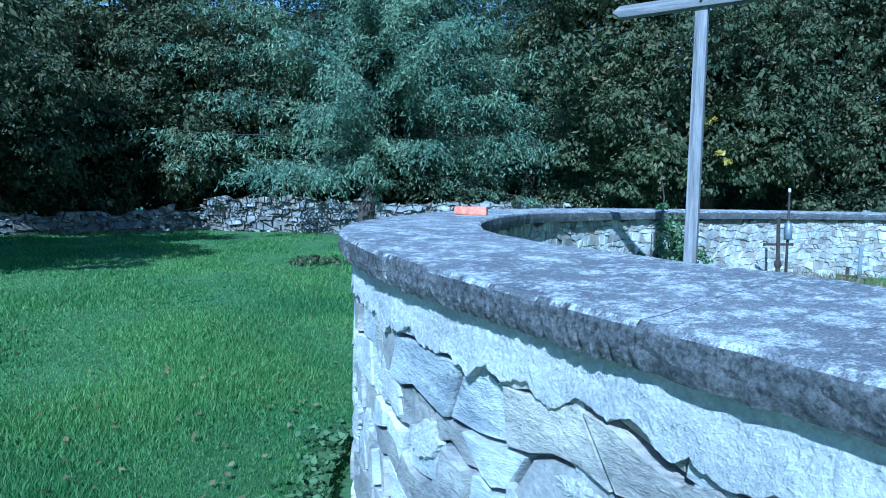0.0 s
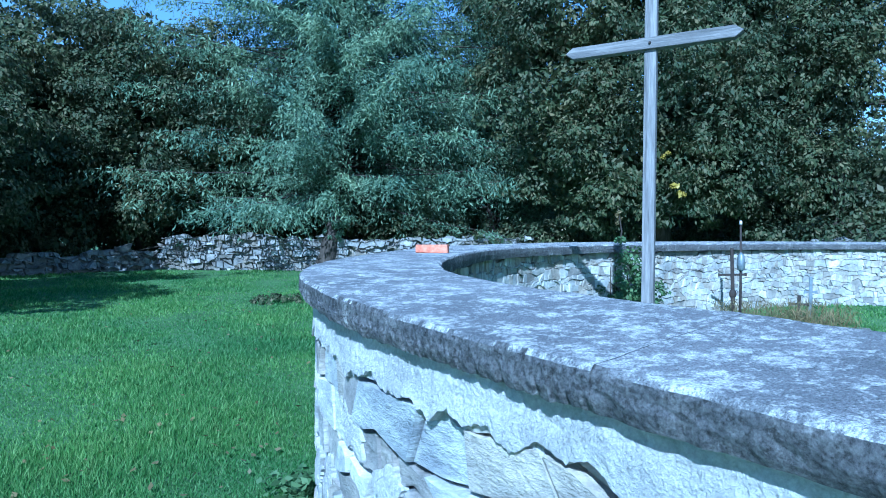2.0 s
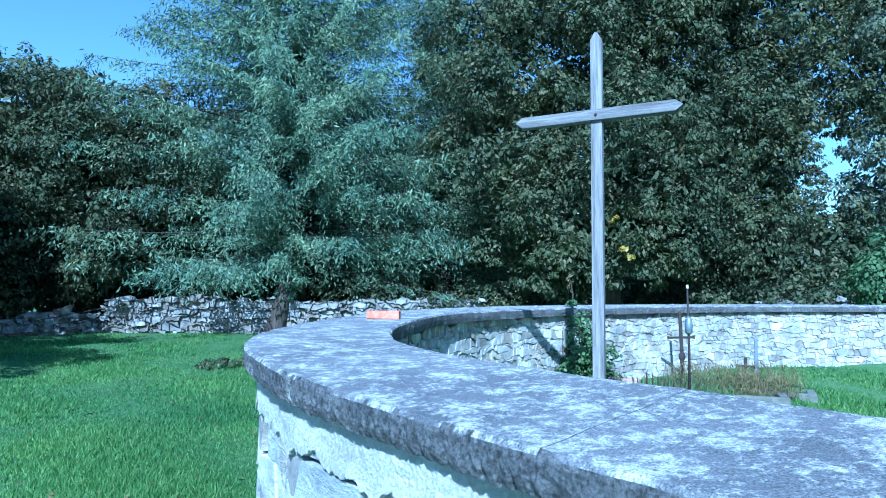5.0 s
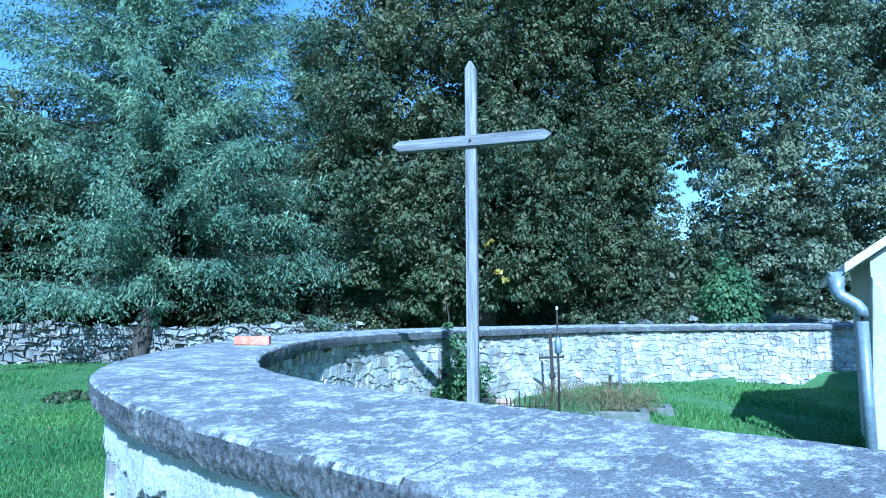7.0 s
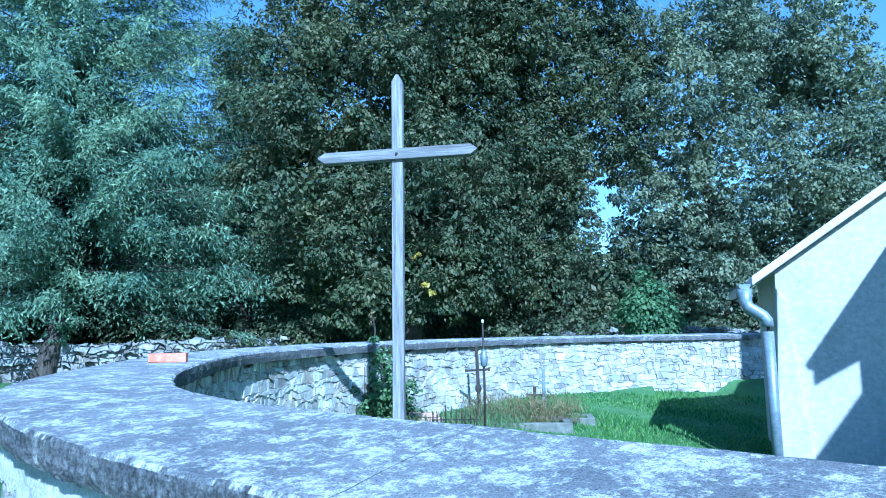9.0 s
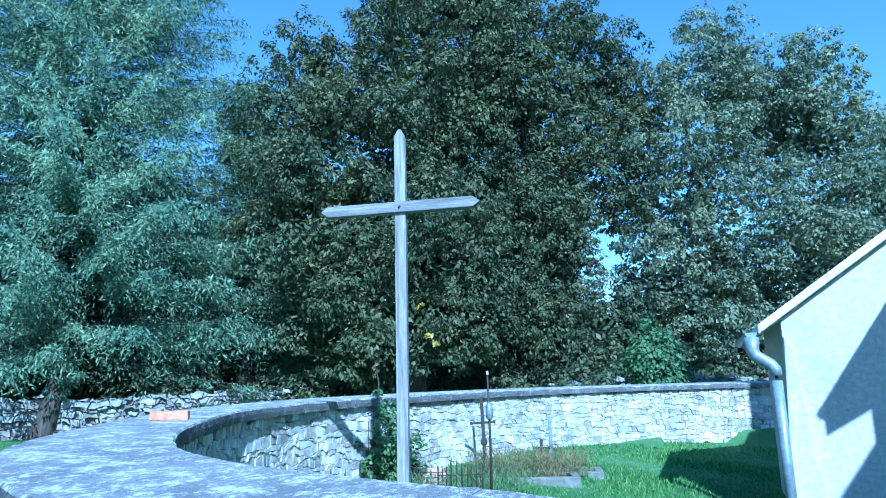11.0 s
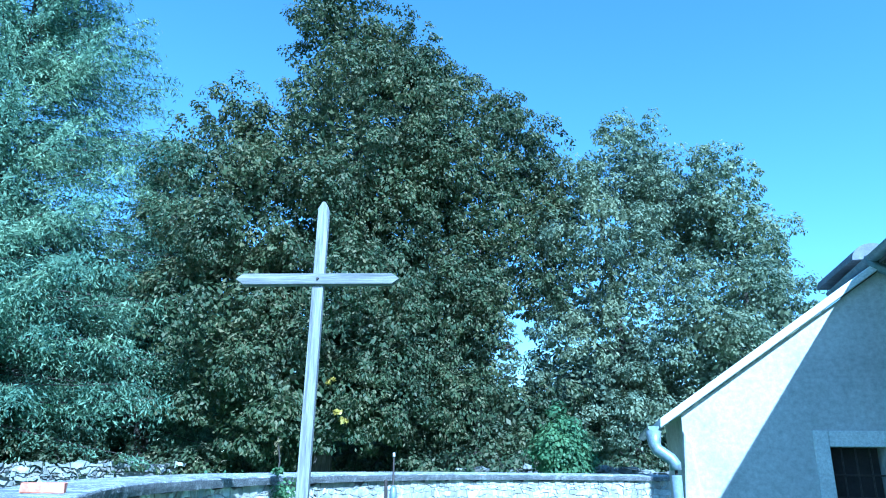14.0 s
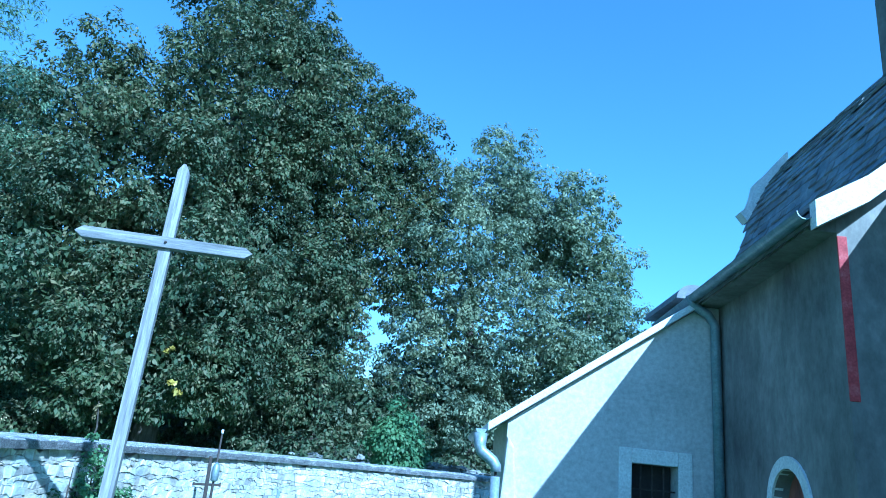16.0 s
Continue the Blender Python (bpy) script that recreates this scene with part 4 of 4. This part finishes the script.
def field_wall(name, p0, p1, height, seed, label, stones=(0.14, 0.42), courses=(0.08, 0.2), ragged=0.3, thick=0.45):
    a, along, out, ln = straight(p0, p1)
    w = thing(name, label, "stone wall", at=(0, 0, 0))
    tagged(w, kind="structure")
    verts, faces = [], []
    n = int(ln / 0.5) + 1
    for i in range(n):
        p = a + along * (ln * i / (n - 1))
        g = ground_z(p.x, p.y)
        h = height - ragged * (0.5 + 0.5 * noise.noise((ln * i / (n - 1) * 0.5, seed, 0))) - 0.06
        for o, z in ((0, -0.3), (0, h), (-thick, h), (-thick, -0.3)):
            q = p + out * o
            verts.append((q.x, q.y, g + z))
    for i in range(n - 1):
        for k in range(4):
            faces.append((4 * i + k, 4 * i + (k + 1) % 4, 4 * i + 4 + (k + 1) % 4, 4 * i + 4 + k))
    part("wall_core", (verts, faces), M_DRY, w)

    def where(s, z):
        p = a + along * s
        return Vector((p.x, p.y, ground_z(p.x, p.y) + z)), along, out

    def top_of(q):
        return height + 0.05 - ragged * (0.5 + 0.5 * noise.noise((q * 0.5, seed, 0)))

    rubble_face(where, ln, 0.0, height + 0.05, courses, stones, 0.15, 0.018, seed, M_DRY, 150, 0.14, 0.03, w, top_of)
    return w


field_wall("wall_field", at_yaw(20.5, 24.8), at_yaw(-9, 24.0), 1.3, 3, "loose grey dry stone wall along the lawn")
field_wall("wall_field_shaded", at_yaw(45, 21.0), at_yaw(21, 25.0), 1.0, 4, "low dry stone wall in deep shade under trees", ragged=0.8)
field_wall("wall_behind", at_yaw(-31, 23.5), at_yaw(-52, 21.5), 1.42, 5, "tumbled dry stone wall behind the churchyard", ragged=0.5)


# ---- small things in the churchyard ----
def nearest_s(x, y):
    return float(ARC[np.argmin((EDGE[:, 0] - x) ** 2 + (EDGE[:, 1] - y) ** 2)])


def build_brick():
    s = nearest_s(-0.2, 5.35)
    p = wall_point(s, 0.38, 0)
    bm = bmesh.new()
    box(bm, -0.125, 0.125, -0.06, 0.06, 0.0, 0.065)
    bevel(bm, 0.008, 2)
    rnd = random.Random(2)
    for v in bm.verts:
        v.co += Vector((rnd.uniform(-1, 1), rnd.uniform(-1, 1), rnd.uniform(-0.3, 1))) * 0.003
    b = part("brick", bm, M_BRICK)
    b.matrix_world = Matrix.Translation(p + Vector((0, 0, -0.002))) @ pose(0, 0, 0, 0, 0, -8)
    return tagged(b, "loose orange clay brick lying on the coping", "brick")


build_brick()


def iron_cross(yaw, r, h, arm, label, medal=True, lean=0.0, metal=None):
    metal = metal or M_IRON
    x, y = at_yaw(yaw, r)
    t = thing("iron_cross", label, "grave cross", "grave crosses", m=Matrix.Translation((x, y, floor_z(x, y))) @ pose(0, 0, 0, 0, lean, yaw + 12))
    bm = bmesh.new()
    prism(bm, [(-0.03, -0.15), (0.03, -0.15), (0.024, h), (-0.024, h)], "y", -0.016, 0.016)
    part("shaft", bevel(bm, 0.004, 1), metal, t)
    bm = bmesh.new()
    za = h * 0.64
    prism(bm, [(-arm, za - 0.03), (-arm, za + 0.03), (-arm + 0.05, za + 0.018), (arm - 0.05, za + 0.018), (arm, za + 0.03), (arm, za - 0.03), (arm - 0.05, za - 0.018), (-arm + 0.05, za - 0.018)], "y", -0.012, 0.012)
    part("arm", bevel(bm, 0.003, 1), metal, t)
    if medal:
        bm = bmesh.new()
        bmesh.ops.create_uvsphere(bm, u_segments=12, v_segments=8, radius=0.07)
        for v in bm.verts:
            v.co = Vector((v.co.x * 0.8, v.co.y * 0.35, v.co.z * 1.1 + h * 0.38))
        part("medallion", bm, M_IRON, t)
    return t


iron_cross(-25.4, 11.5, 1.15, 0.21, "rusty iron grave cross with an oval medallion", True, -2)
iron_cross(-29.8, 12.4, 0.4, 0.15, "small rusty iron grave cross among dry weeds", False, 2)
iron_cross(-30.6, 12.6, 0.7, 0.1, "thin grey iron grave cross beside the wall", False, 0, M_PIPE)


def iron_pole(yaw, r, top):
    x, y = at_yaw(yaw, r)
    g = floor_z(x, y)
    t = thing("lantern_pole", "thin iron pole with a small zinc grave lantern", "pole", at=(x, y, g))
    h = top - g
    smooth(part("pole", tube(bmesh.new(), [(0, 0, -0.2), (0.01, 0, h * 0.5), (0, 0, h)], [0.02, 0.018, 0.012], 8), M_IRON, t))
    bm = tube(bmesh.new(), [(0, -0.02, h - 0.62), (0, -0.02, h - 0.6), (0, -0.02, h - 0.5), (0, -0.02, h - 0.42), (0, -0.02, h - 0.38)], [0.02, 0.045, 0.05, 0.04, 0.012], 10)
    smooth(part("lantern", bm, M_PIPE, t, "small grey zinc lantern"))
    smooth(part("cap", tube(bmesh.new(), [(0, 0, h - 0.02), (0, 0, h + 0.03)], [0.02, 0.014], 8), M_VERGE, t))
    return t


iron_pole(-25.9, 9.6, 1.87)


def grave(yaw, r, w, d, turn, label):
    x, y = at_yaw(yaw, r)
    g = floor_z(x, y)
    t = thing("grave_border", label, "grave", "graves", m=Matrix.Translation((x, y, g)) @ pose(0, 0, 0, 0, 0, turn))
    for x0, x1, y0, y1 in ((-w, w, -d, -d + 0.12), (-w, w, d - 0.12, d), (-w, -w + 0.12, -d + 0.12, d - 0.12), (w - 0.12, w, -d + 0.12, d - 0.12)):
        bm = bmesh.new()
        box(bm, x0, x1, y0, y1, -0.2, 0.045)
        part("kerb_stone", bevel(bm, 0.015, 2), M_KERB, t)
    return t


grave(-28.8, 11.3, 0.75, 0.5, -25, "pale stone grave border overgrown with dry weeds")
grave(-32.6, 12.0, 0.4, 0.35, -30, "narrow pale stone grave border in the grass")


def herb(yaw, r, w, h, count, mat, label, leaf=0.13, thin=0.07):
    x, y = at_yaw(yaw, r)
    t = thing("weeds", label, "weeds", at=(x, y, floor_z(x, y)))
    tagged(t, kind="stuff")
    p = RNG.uniform(-1, 1, (count, 3)) * np.array([w, w * 0.6, 0])
    p[:, 2] = RNG.uniform(0, 1, count) ** 1.5 * h
    along = np.array([0, 0, 1.0]) + RNG.normal(size=(count, 3)) * 0.35
    leaf_mesh("stalks", p, along, RNG.normal(size=(count, 3)) + np.array([0, -1.0, 0.3]), leaf, thin, mat, t)
    return t


herb(-28.6, 11.4, 0.95, 0.42, 3200, L_DRY, "dry brown and green weeds on a grave")
herb(-23.0, 10.0, 1.0, 0.3, 2400, L_BUSH, "green weeds growing round the graves")
herb(-20.5, 9.6, 0.8, 0.4, 400, L_DRY, "dry grass stalks inside the wall")
herb(-31.0, 12.3, 0.6, 0.2, 500, L_DRY, "low dry weeds beside a grave border")


def build_ivy():
    """Ivy climbing the inner face of the wall, with one stem above the coping."""
    s = nearest_s(2.5, 10.0)
    p = wall_point(s, COPE_W - OVER, 0)
    t = thing("ivy", "green ivy climbing the inside of the stone wall", "climbing plant", at=(p.x, p.y, floor_z(p.x, p.y)))
    n = np.array([0.66, -0.75, 0])
    al = np.array([0.75, 0.66, 0])
    blobs = [(*(n * 0.12 + al * 0.0 + np.array([0, 0, z])), r, 0.32) for z, r in ((0.15, 0.42), (0.45, 0.38), (0.75, 0.26), (1.05, 0.13))]
    blobs += [(*(n * 0.14 + al * 0.45 + np.array([0, 0, z])), r, 0.25) for z, r in ((0.15, 0.36), (0.45, 0.3), (0.7, 0.16))]
    c, a, f = crown_leaves(blobs, 6500, 0.13, 34)
    leaf_mesh("leaves", c, a, f, 0.06, 0.75, L_BUSH, t)
    for k in range(4):
        o = Vector(al * 0.12 * (k - 1.5)) + Vector(n * 0.03)
        part("stem", tube(bmesh.new(), [o, o + Vector((0.03 * k, 0, 0.5)), o + Vector((0, 0.02, 0.9))], [0.018, 0.012, 0.005], 5), M_BARK, t)
    bm = tube(bmesh.new(), [Vector(n * 0.05) + Vector((0, 0, 1.1)), Vector(n * 0.06) + Vector((0.02, 0, 1.4)), Vector(n * 0.02) + Vector((0, 0, 1.72))], [0.012, 0.01, 0.006], 5)
    part("flower_stalk", bm, M_BARK, t)
    c, a, f = crown_leaves([(n[0] * 0.03, n[1] * 0.03, 1.62, 0.03, 0.1)], 90, 0.03, 10)
    leaf_mesh("seed_head", c, a, f, 0.05, 0.5, L_DRY, t)
    return t


build_ivy()


def grave_fence(yaw0, yaw1, r, count):
    x, y = at_yaw((yaw0 + yaw1) / 2, r)
    t = thing("grave_fence", "low rusty iron grave railing with thin pickets", "railing", at=(x, y, floor_z(x, y)))
    rnd = random.Random(8)
    p0, p1 = Vector((*at_yaw(yaw0, r), 0)) - Vector((x, y, 0)), Vector((*at_yaw(yaw1, r), 0)) - Vector((x, y, 0))
    for k in range(count):
        p = p0.lerp(p1, k / (count - 1))
        h = rnd.uniform(0.38, 0.5)
        part("picket", tube(bmesh.new(), [p + Vector((0, 0, -0.1)), p + Vector((rnd.uniform(-0.02, 0.02), 0, h)), p + Vector((0, 0, h + 0.07))], [0.01, 0.01, 0.002], 6), M_IRON, t)
    for z in (0.12, 0.34):
        part("rail", tube(bmesh.new(), [p0 + Vector((0, 0, z)), p1 + Vector((0, 0, z))], 0.008, 6), M_IRON, t)
    return t


grave_fence(-21.6, -25.2, 9.5, 10)
grave_fence(-12.0, -15.6, 8.9, 4)


def build_flower_block():
    x, y = at_yaw(-20.8, 10.1)
    g = floor_z(x, y)
    t = thing("brick_stump", "crumbling pinkish brick stump at the foot of the wall", "brick stump", m=Matrix.Translation((x, y, g)) @ pose(0, 0, 0, 0, 0, -30))
    rnd = random.Random(12)
    for i in range(5):
        for j in range(2):
            bm = bmesh.new()
            box(bm, -0.12, 0.11, -0.055, 0.055, 0.0, 0.058)
            bevel(bm, 0.008, 1)
            b = part("brick", bm, M_BRICK_PALE, t)
            b.matrix_local = pose(-0.125 + 0.25 * j + (0.06 if i % 2 else 0), rnd.uniform(-0.02, 0.02), -0.06 + 0.068 * i, 0, 0, rnd.uniform(-4, 4))
    return t


build_flower_block()

# ---- stones and render of the churchyard wall ----
S_NEAR0, S_NEAR1 = nearest_s(1.1, 0.3), nearest_s(-0.51, 3.9)
S_IN0, S_IN1 = nearest_s(-0.4, 4.6), nearest_s(14.5, 12.3)


def outer_face(s0):
    def where(s, z):
        p = wall_point(s0 + s, OVER, 0)
        i = min(int((s0 + s) / 0.04), len(ARC) - 1)
        return Vector((p.x, p.y, p.z - COPE_T - z)), Vector((TAN[i, 0], TAN[i, 1], 0)), Vector((-INW[i, 0], -INW[i, 1], 0))
    return where


def inner_face(s0):
    def where(s, z):
        p = wall_point(s0 + s, COPE_W - OVER, 0)
        i = min(int((s0 + s) / 0.04), len(ARC) - 1)
        return Vector((p.x, p.y, p.z - COPE_T - z)), Vector((-TAN[i, 0], -TAN[i, 1], 0)), Vector((INW[i, 0], INW[i, 1], 0))
    return where


rubble_face(outer_face(S_NEAR0), S_NEAR1 - S_NEAR0, 0.1, 1.2, (0.06, 0.2), (0.12, 0.4), 0.026, 0.007, 21, M_STONE, 150, 0.085, 0.0)
rubble_face(inner_face(S_IN0), S_IN1 - S_IN0, 0.0, 1.15, (0.04, 0.11), (0.06, 0.2), 0.02, 0.0022, 22, M_STONE_FAR, 150, 0.085, 0.0)


def render_band():
    """The flaking lime render under the coping: a thin skin with a ragged lower edge."""
    i0, i1 = int(S_NEAR0 / 0.04), int(S_NEAR1 / 0.04)
    verts, faces, m = [], [], 9
    idx = np.arange(i0 * 4, i1 * 4)
    for j in idx:
        s = j * 0.01
        f = outer_face(0)
        low = 0.165 + 0.085 * noise.noise((s * 2.6, 0, 2)) + 0.06 * noise.noise((s * 8, 3, 0)) + 0.025 * noise.noise((s * 27, 7, 0)) + 0.01 * noise.noise((s * 80, 1, 0))
        for k in range(m):
            u = min(k / (m - 2), 1.0)
            p, al, out = f(s, -0.005 + (low + 0.005) * u)
            th = 0.042 + 0.008 * noise.noise((s * 5, u * 2, 5)) + 0.004 * noise.noise((s * 24, u * 6, 1)) + 0.002 * noise.noise((s * 70, u * 20, 1)) + 0.008 * u
            if k == m - 1:
                th = 0.0
            verts.append(p + out * th)
    for j in range(len(idx) - 1):
        for k in range(m - 1):
            faces.append((j * m + k, j * m + k + 1, (j + 1) * m + k + 1, (j + 1) * m + k))
    r = part("lime_render", (verts, faces), M_RENDER, WALL_THING, "flaking pale lime render below the coping")
    return r


render_band()


def mortar_smears(count):
    """Irregular patches of old pointing left over the stones."""
    rnd = random.Random(31)
    f = outer_face(S_NEAR0)
    for i in range(count):
        q, z = rnd.uniform(0.1, S_NEAR1 - S_NEAR0 - 0.1), rnd.uniform(0.2, 1.0)
        a, b, n = rnd.uniform(0.05, 0.17), rnd.uniform(0.03, 0.1), 40
        tilt = rnd.uniform(-0.5, 0.5)
        rings = []
        for lev, (size, d) in enumerate(((1.0, 0.004), (0.94, 0.028), (0.5, 0.034))):
            ring = []
            for k in range(n):
                w = math.tau * k / n
                r = size * (1 + 0.5 * noise.noise((math.cos(w) * 1.5, math.sin(w) * 1.5, i * 3.3)) + 0.3 * noise.noise((math.cos(w) * 4, math.sin(w) * 4, i * 5.1)))
                dx, dz = a * r * math.cos(w), b * r * math.sin(w) + tilt * a * r * math.cos(w)
                p, al, out = f(q + dx, z + dz)
                ring.append(p + out * (d + 0.002 * rnd.uniform(-1, 1)))
            rings.append(ring)
        verts = rings[0] + rings[1] + rings[2]
        faces = [(b0 + k, b0 + (k + 1) % n, b0 + n + (k + 1) % n, b0 + n + k) for b0 in (0, n) for k in range(n)]
        faces.append(tuple(range(2 * n, 3 * n)))
        part("mortar_patch", (verts, faces), M_RENDER, WALL_THING)


mortar_smears(46)


# ---- grass ----
def inside_wall(x, y):
    """True where the plan point lies on the churchyard's side of the coping's outer edge."""
    d = (EDGE[None, :, 0] - x[:, None]) ** 2 + (EDGE[None, :, 1] - y[:, None]) ** 2
    i = np.argmin(d, 1)
    return ((x - EDGE[i, 0]) * INW[i, 0] + (y - EDGE[i, 1]) * INW[i, 1]), np.sqrt(d[np.arange(len(x)), i])


def build_grass(count, yaw0, yaw1, r0, r1, inner, height, name, label, clover=0):
    yaw = np.radians(RNG.uniform(yaw0, yaw1, count))
    r = r0 * (r1 / r0) ** RNG.uniform(0, 1, count) ** 1.0
    x, y = -np.sin(yaw) * r, np.cos(yaw) * r
    side = np.concatenate([inside_wall(x[i:i + 4000], y[i:i + 4000])[0] for i in range(0, count, 4000)])
    keep = side > COPE_W - OVER + 0.03 if inner else side < 0.0
    x, y, r = x[keep], y[keep], r[keep]
    n = len(x)
    z = np.array([(yard_z if inner else ground_z)(a, b) for a, b in zip(x, y)])
    h = height * RNG.uniform(0.5, 1.3, n) * (0.8 + 0.4 * np.sin(x * 2.1 + np.cos(y * 1.7)))
    w = np.clip(0.0045 * (0.6 + r / 5), 0.004, 0.02)
    a = RNG.uniform(0, math.tau, n)
    lean = RNG.normal(size=(n, 2)) * 0.5 * h[:, None]
    v = np.empty((n, 3, 3))
    v[:, 0] = np.stack([x - np.cos(a) * w, y - np.sin(a) * w, z - 0.01], 1)
    v[:, 1] = np.stack([x + np.cos(a) * w, y + np.sin(a) * w, z - 0.01], 1)
    v[:, 2] = np.stack([x + lean[:, 0], y + lean[:, 1], z + h], 1)
    me = bpy.data.meshes.new(name)
    me.vertices.add(n * 3)
    me.vertices.foreach_set("co", v.reshape(-1).astype(np.float32))
    me.loops.add(n * 3)
    me.loops.foreach_set("vertex_index", np.arange(n * 3, dtype=np.int32))
    me.polygons.add(n)
    me.polygons.foreach_set("loop_start", np.arange(0, n * 3, 3, dtype=np.int32))
    me.update(calc_edges=True)
    me.materials.append(L_BLADE)
    return tagged(new(name, me), label, "grass", kind="stuff")


build_grass(260000, -4, 42, 1.9, 24, False, 0.055, "grass", "short green lawn grass in sun and shade")
build_grass(70000, -54, -18, 5.0, 17, True, 0.07, "grass_churchyard", "bright green grass inside the churchyard wall")


def scatter_leaves():
    n = 420
    yaw, r = np.radians(RNG.uniform(2, 38, n)), 2.4 * (18 / 2.4) ** RNG.uniform(0, 1, n)
    c = np.stack([-np.sin(yaw) * r, np.cos(yaw) * r, np.zeros(n)], 1)
    c[:, 2] = [ground_z(a, b) + 0.05 for a, b in c[:, :2]]
    f = np.array([0, 0, 1.0]) + RNG.normal(size=(n, 3)) * 0.4
    ob = leaf_mesh("fallen_leaves", c, RNG.normal(size=(n, 3)), f, 0.05, 0.7, L_DRY)
    return tagged(ob, "scattered dry fallen leaves on the lawn", "leaves", kind="stuff")


scatter_leaves()


def weeds_at_wall():
    n = 1500
    pick = RNG.uniform(nearest_s(0.3, 1.6), nearest_s(-0.5, 4.2), n)
    c = np.array([wall_point(q, -abs(RNG.normal() * 0.1) - 0.02, 0) for q in pick])
    c[:, 2] = [ground_z(a, b) for a, b in c[:, :2]]
    c[:, 2] += RNG.uniform(0.03, 0.14, n)
    ob = leaf_mesh("broadleaf_weeds", c, RNG.normal(size=(n, 3)) + np.array([0, 0, 0.5]), np.array([0, 0, 1.0]) + RNG.normal(size=(n, 3)) * 0.5, 0.06, 0.6, L_BUSH)
    return tagged(ob, "leafy green weeds at the foot of the wall", "weeds", kind="stuff")


weeds_at_wall()


# dark low leaves that stand in for a patch of shadow on the lawn
px, py = at_yaw(10.8, 14.2)
shade_leaves = thing("nettle_patch", "low dark leaf patch standing in for a shadow on the lawn", "weeds", at=(px, py, ground_z(px, py)))
tagged(shade_leaves, kind="stuff")
c, a, f = crown_leaves([(-0.3, 0, 0.06, 0.5, 0.08), (0.25, 0.05, 0.07, 0.4, 0.09)], 1400, 0.08, 20)
leaf_mesh("leaves", c, a, f, 0.07, 0.6, L_BROAD, shade_leaves)
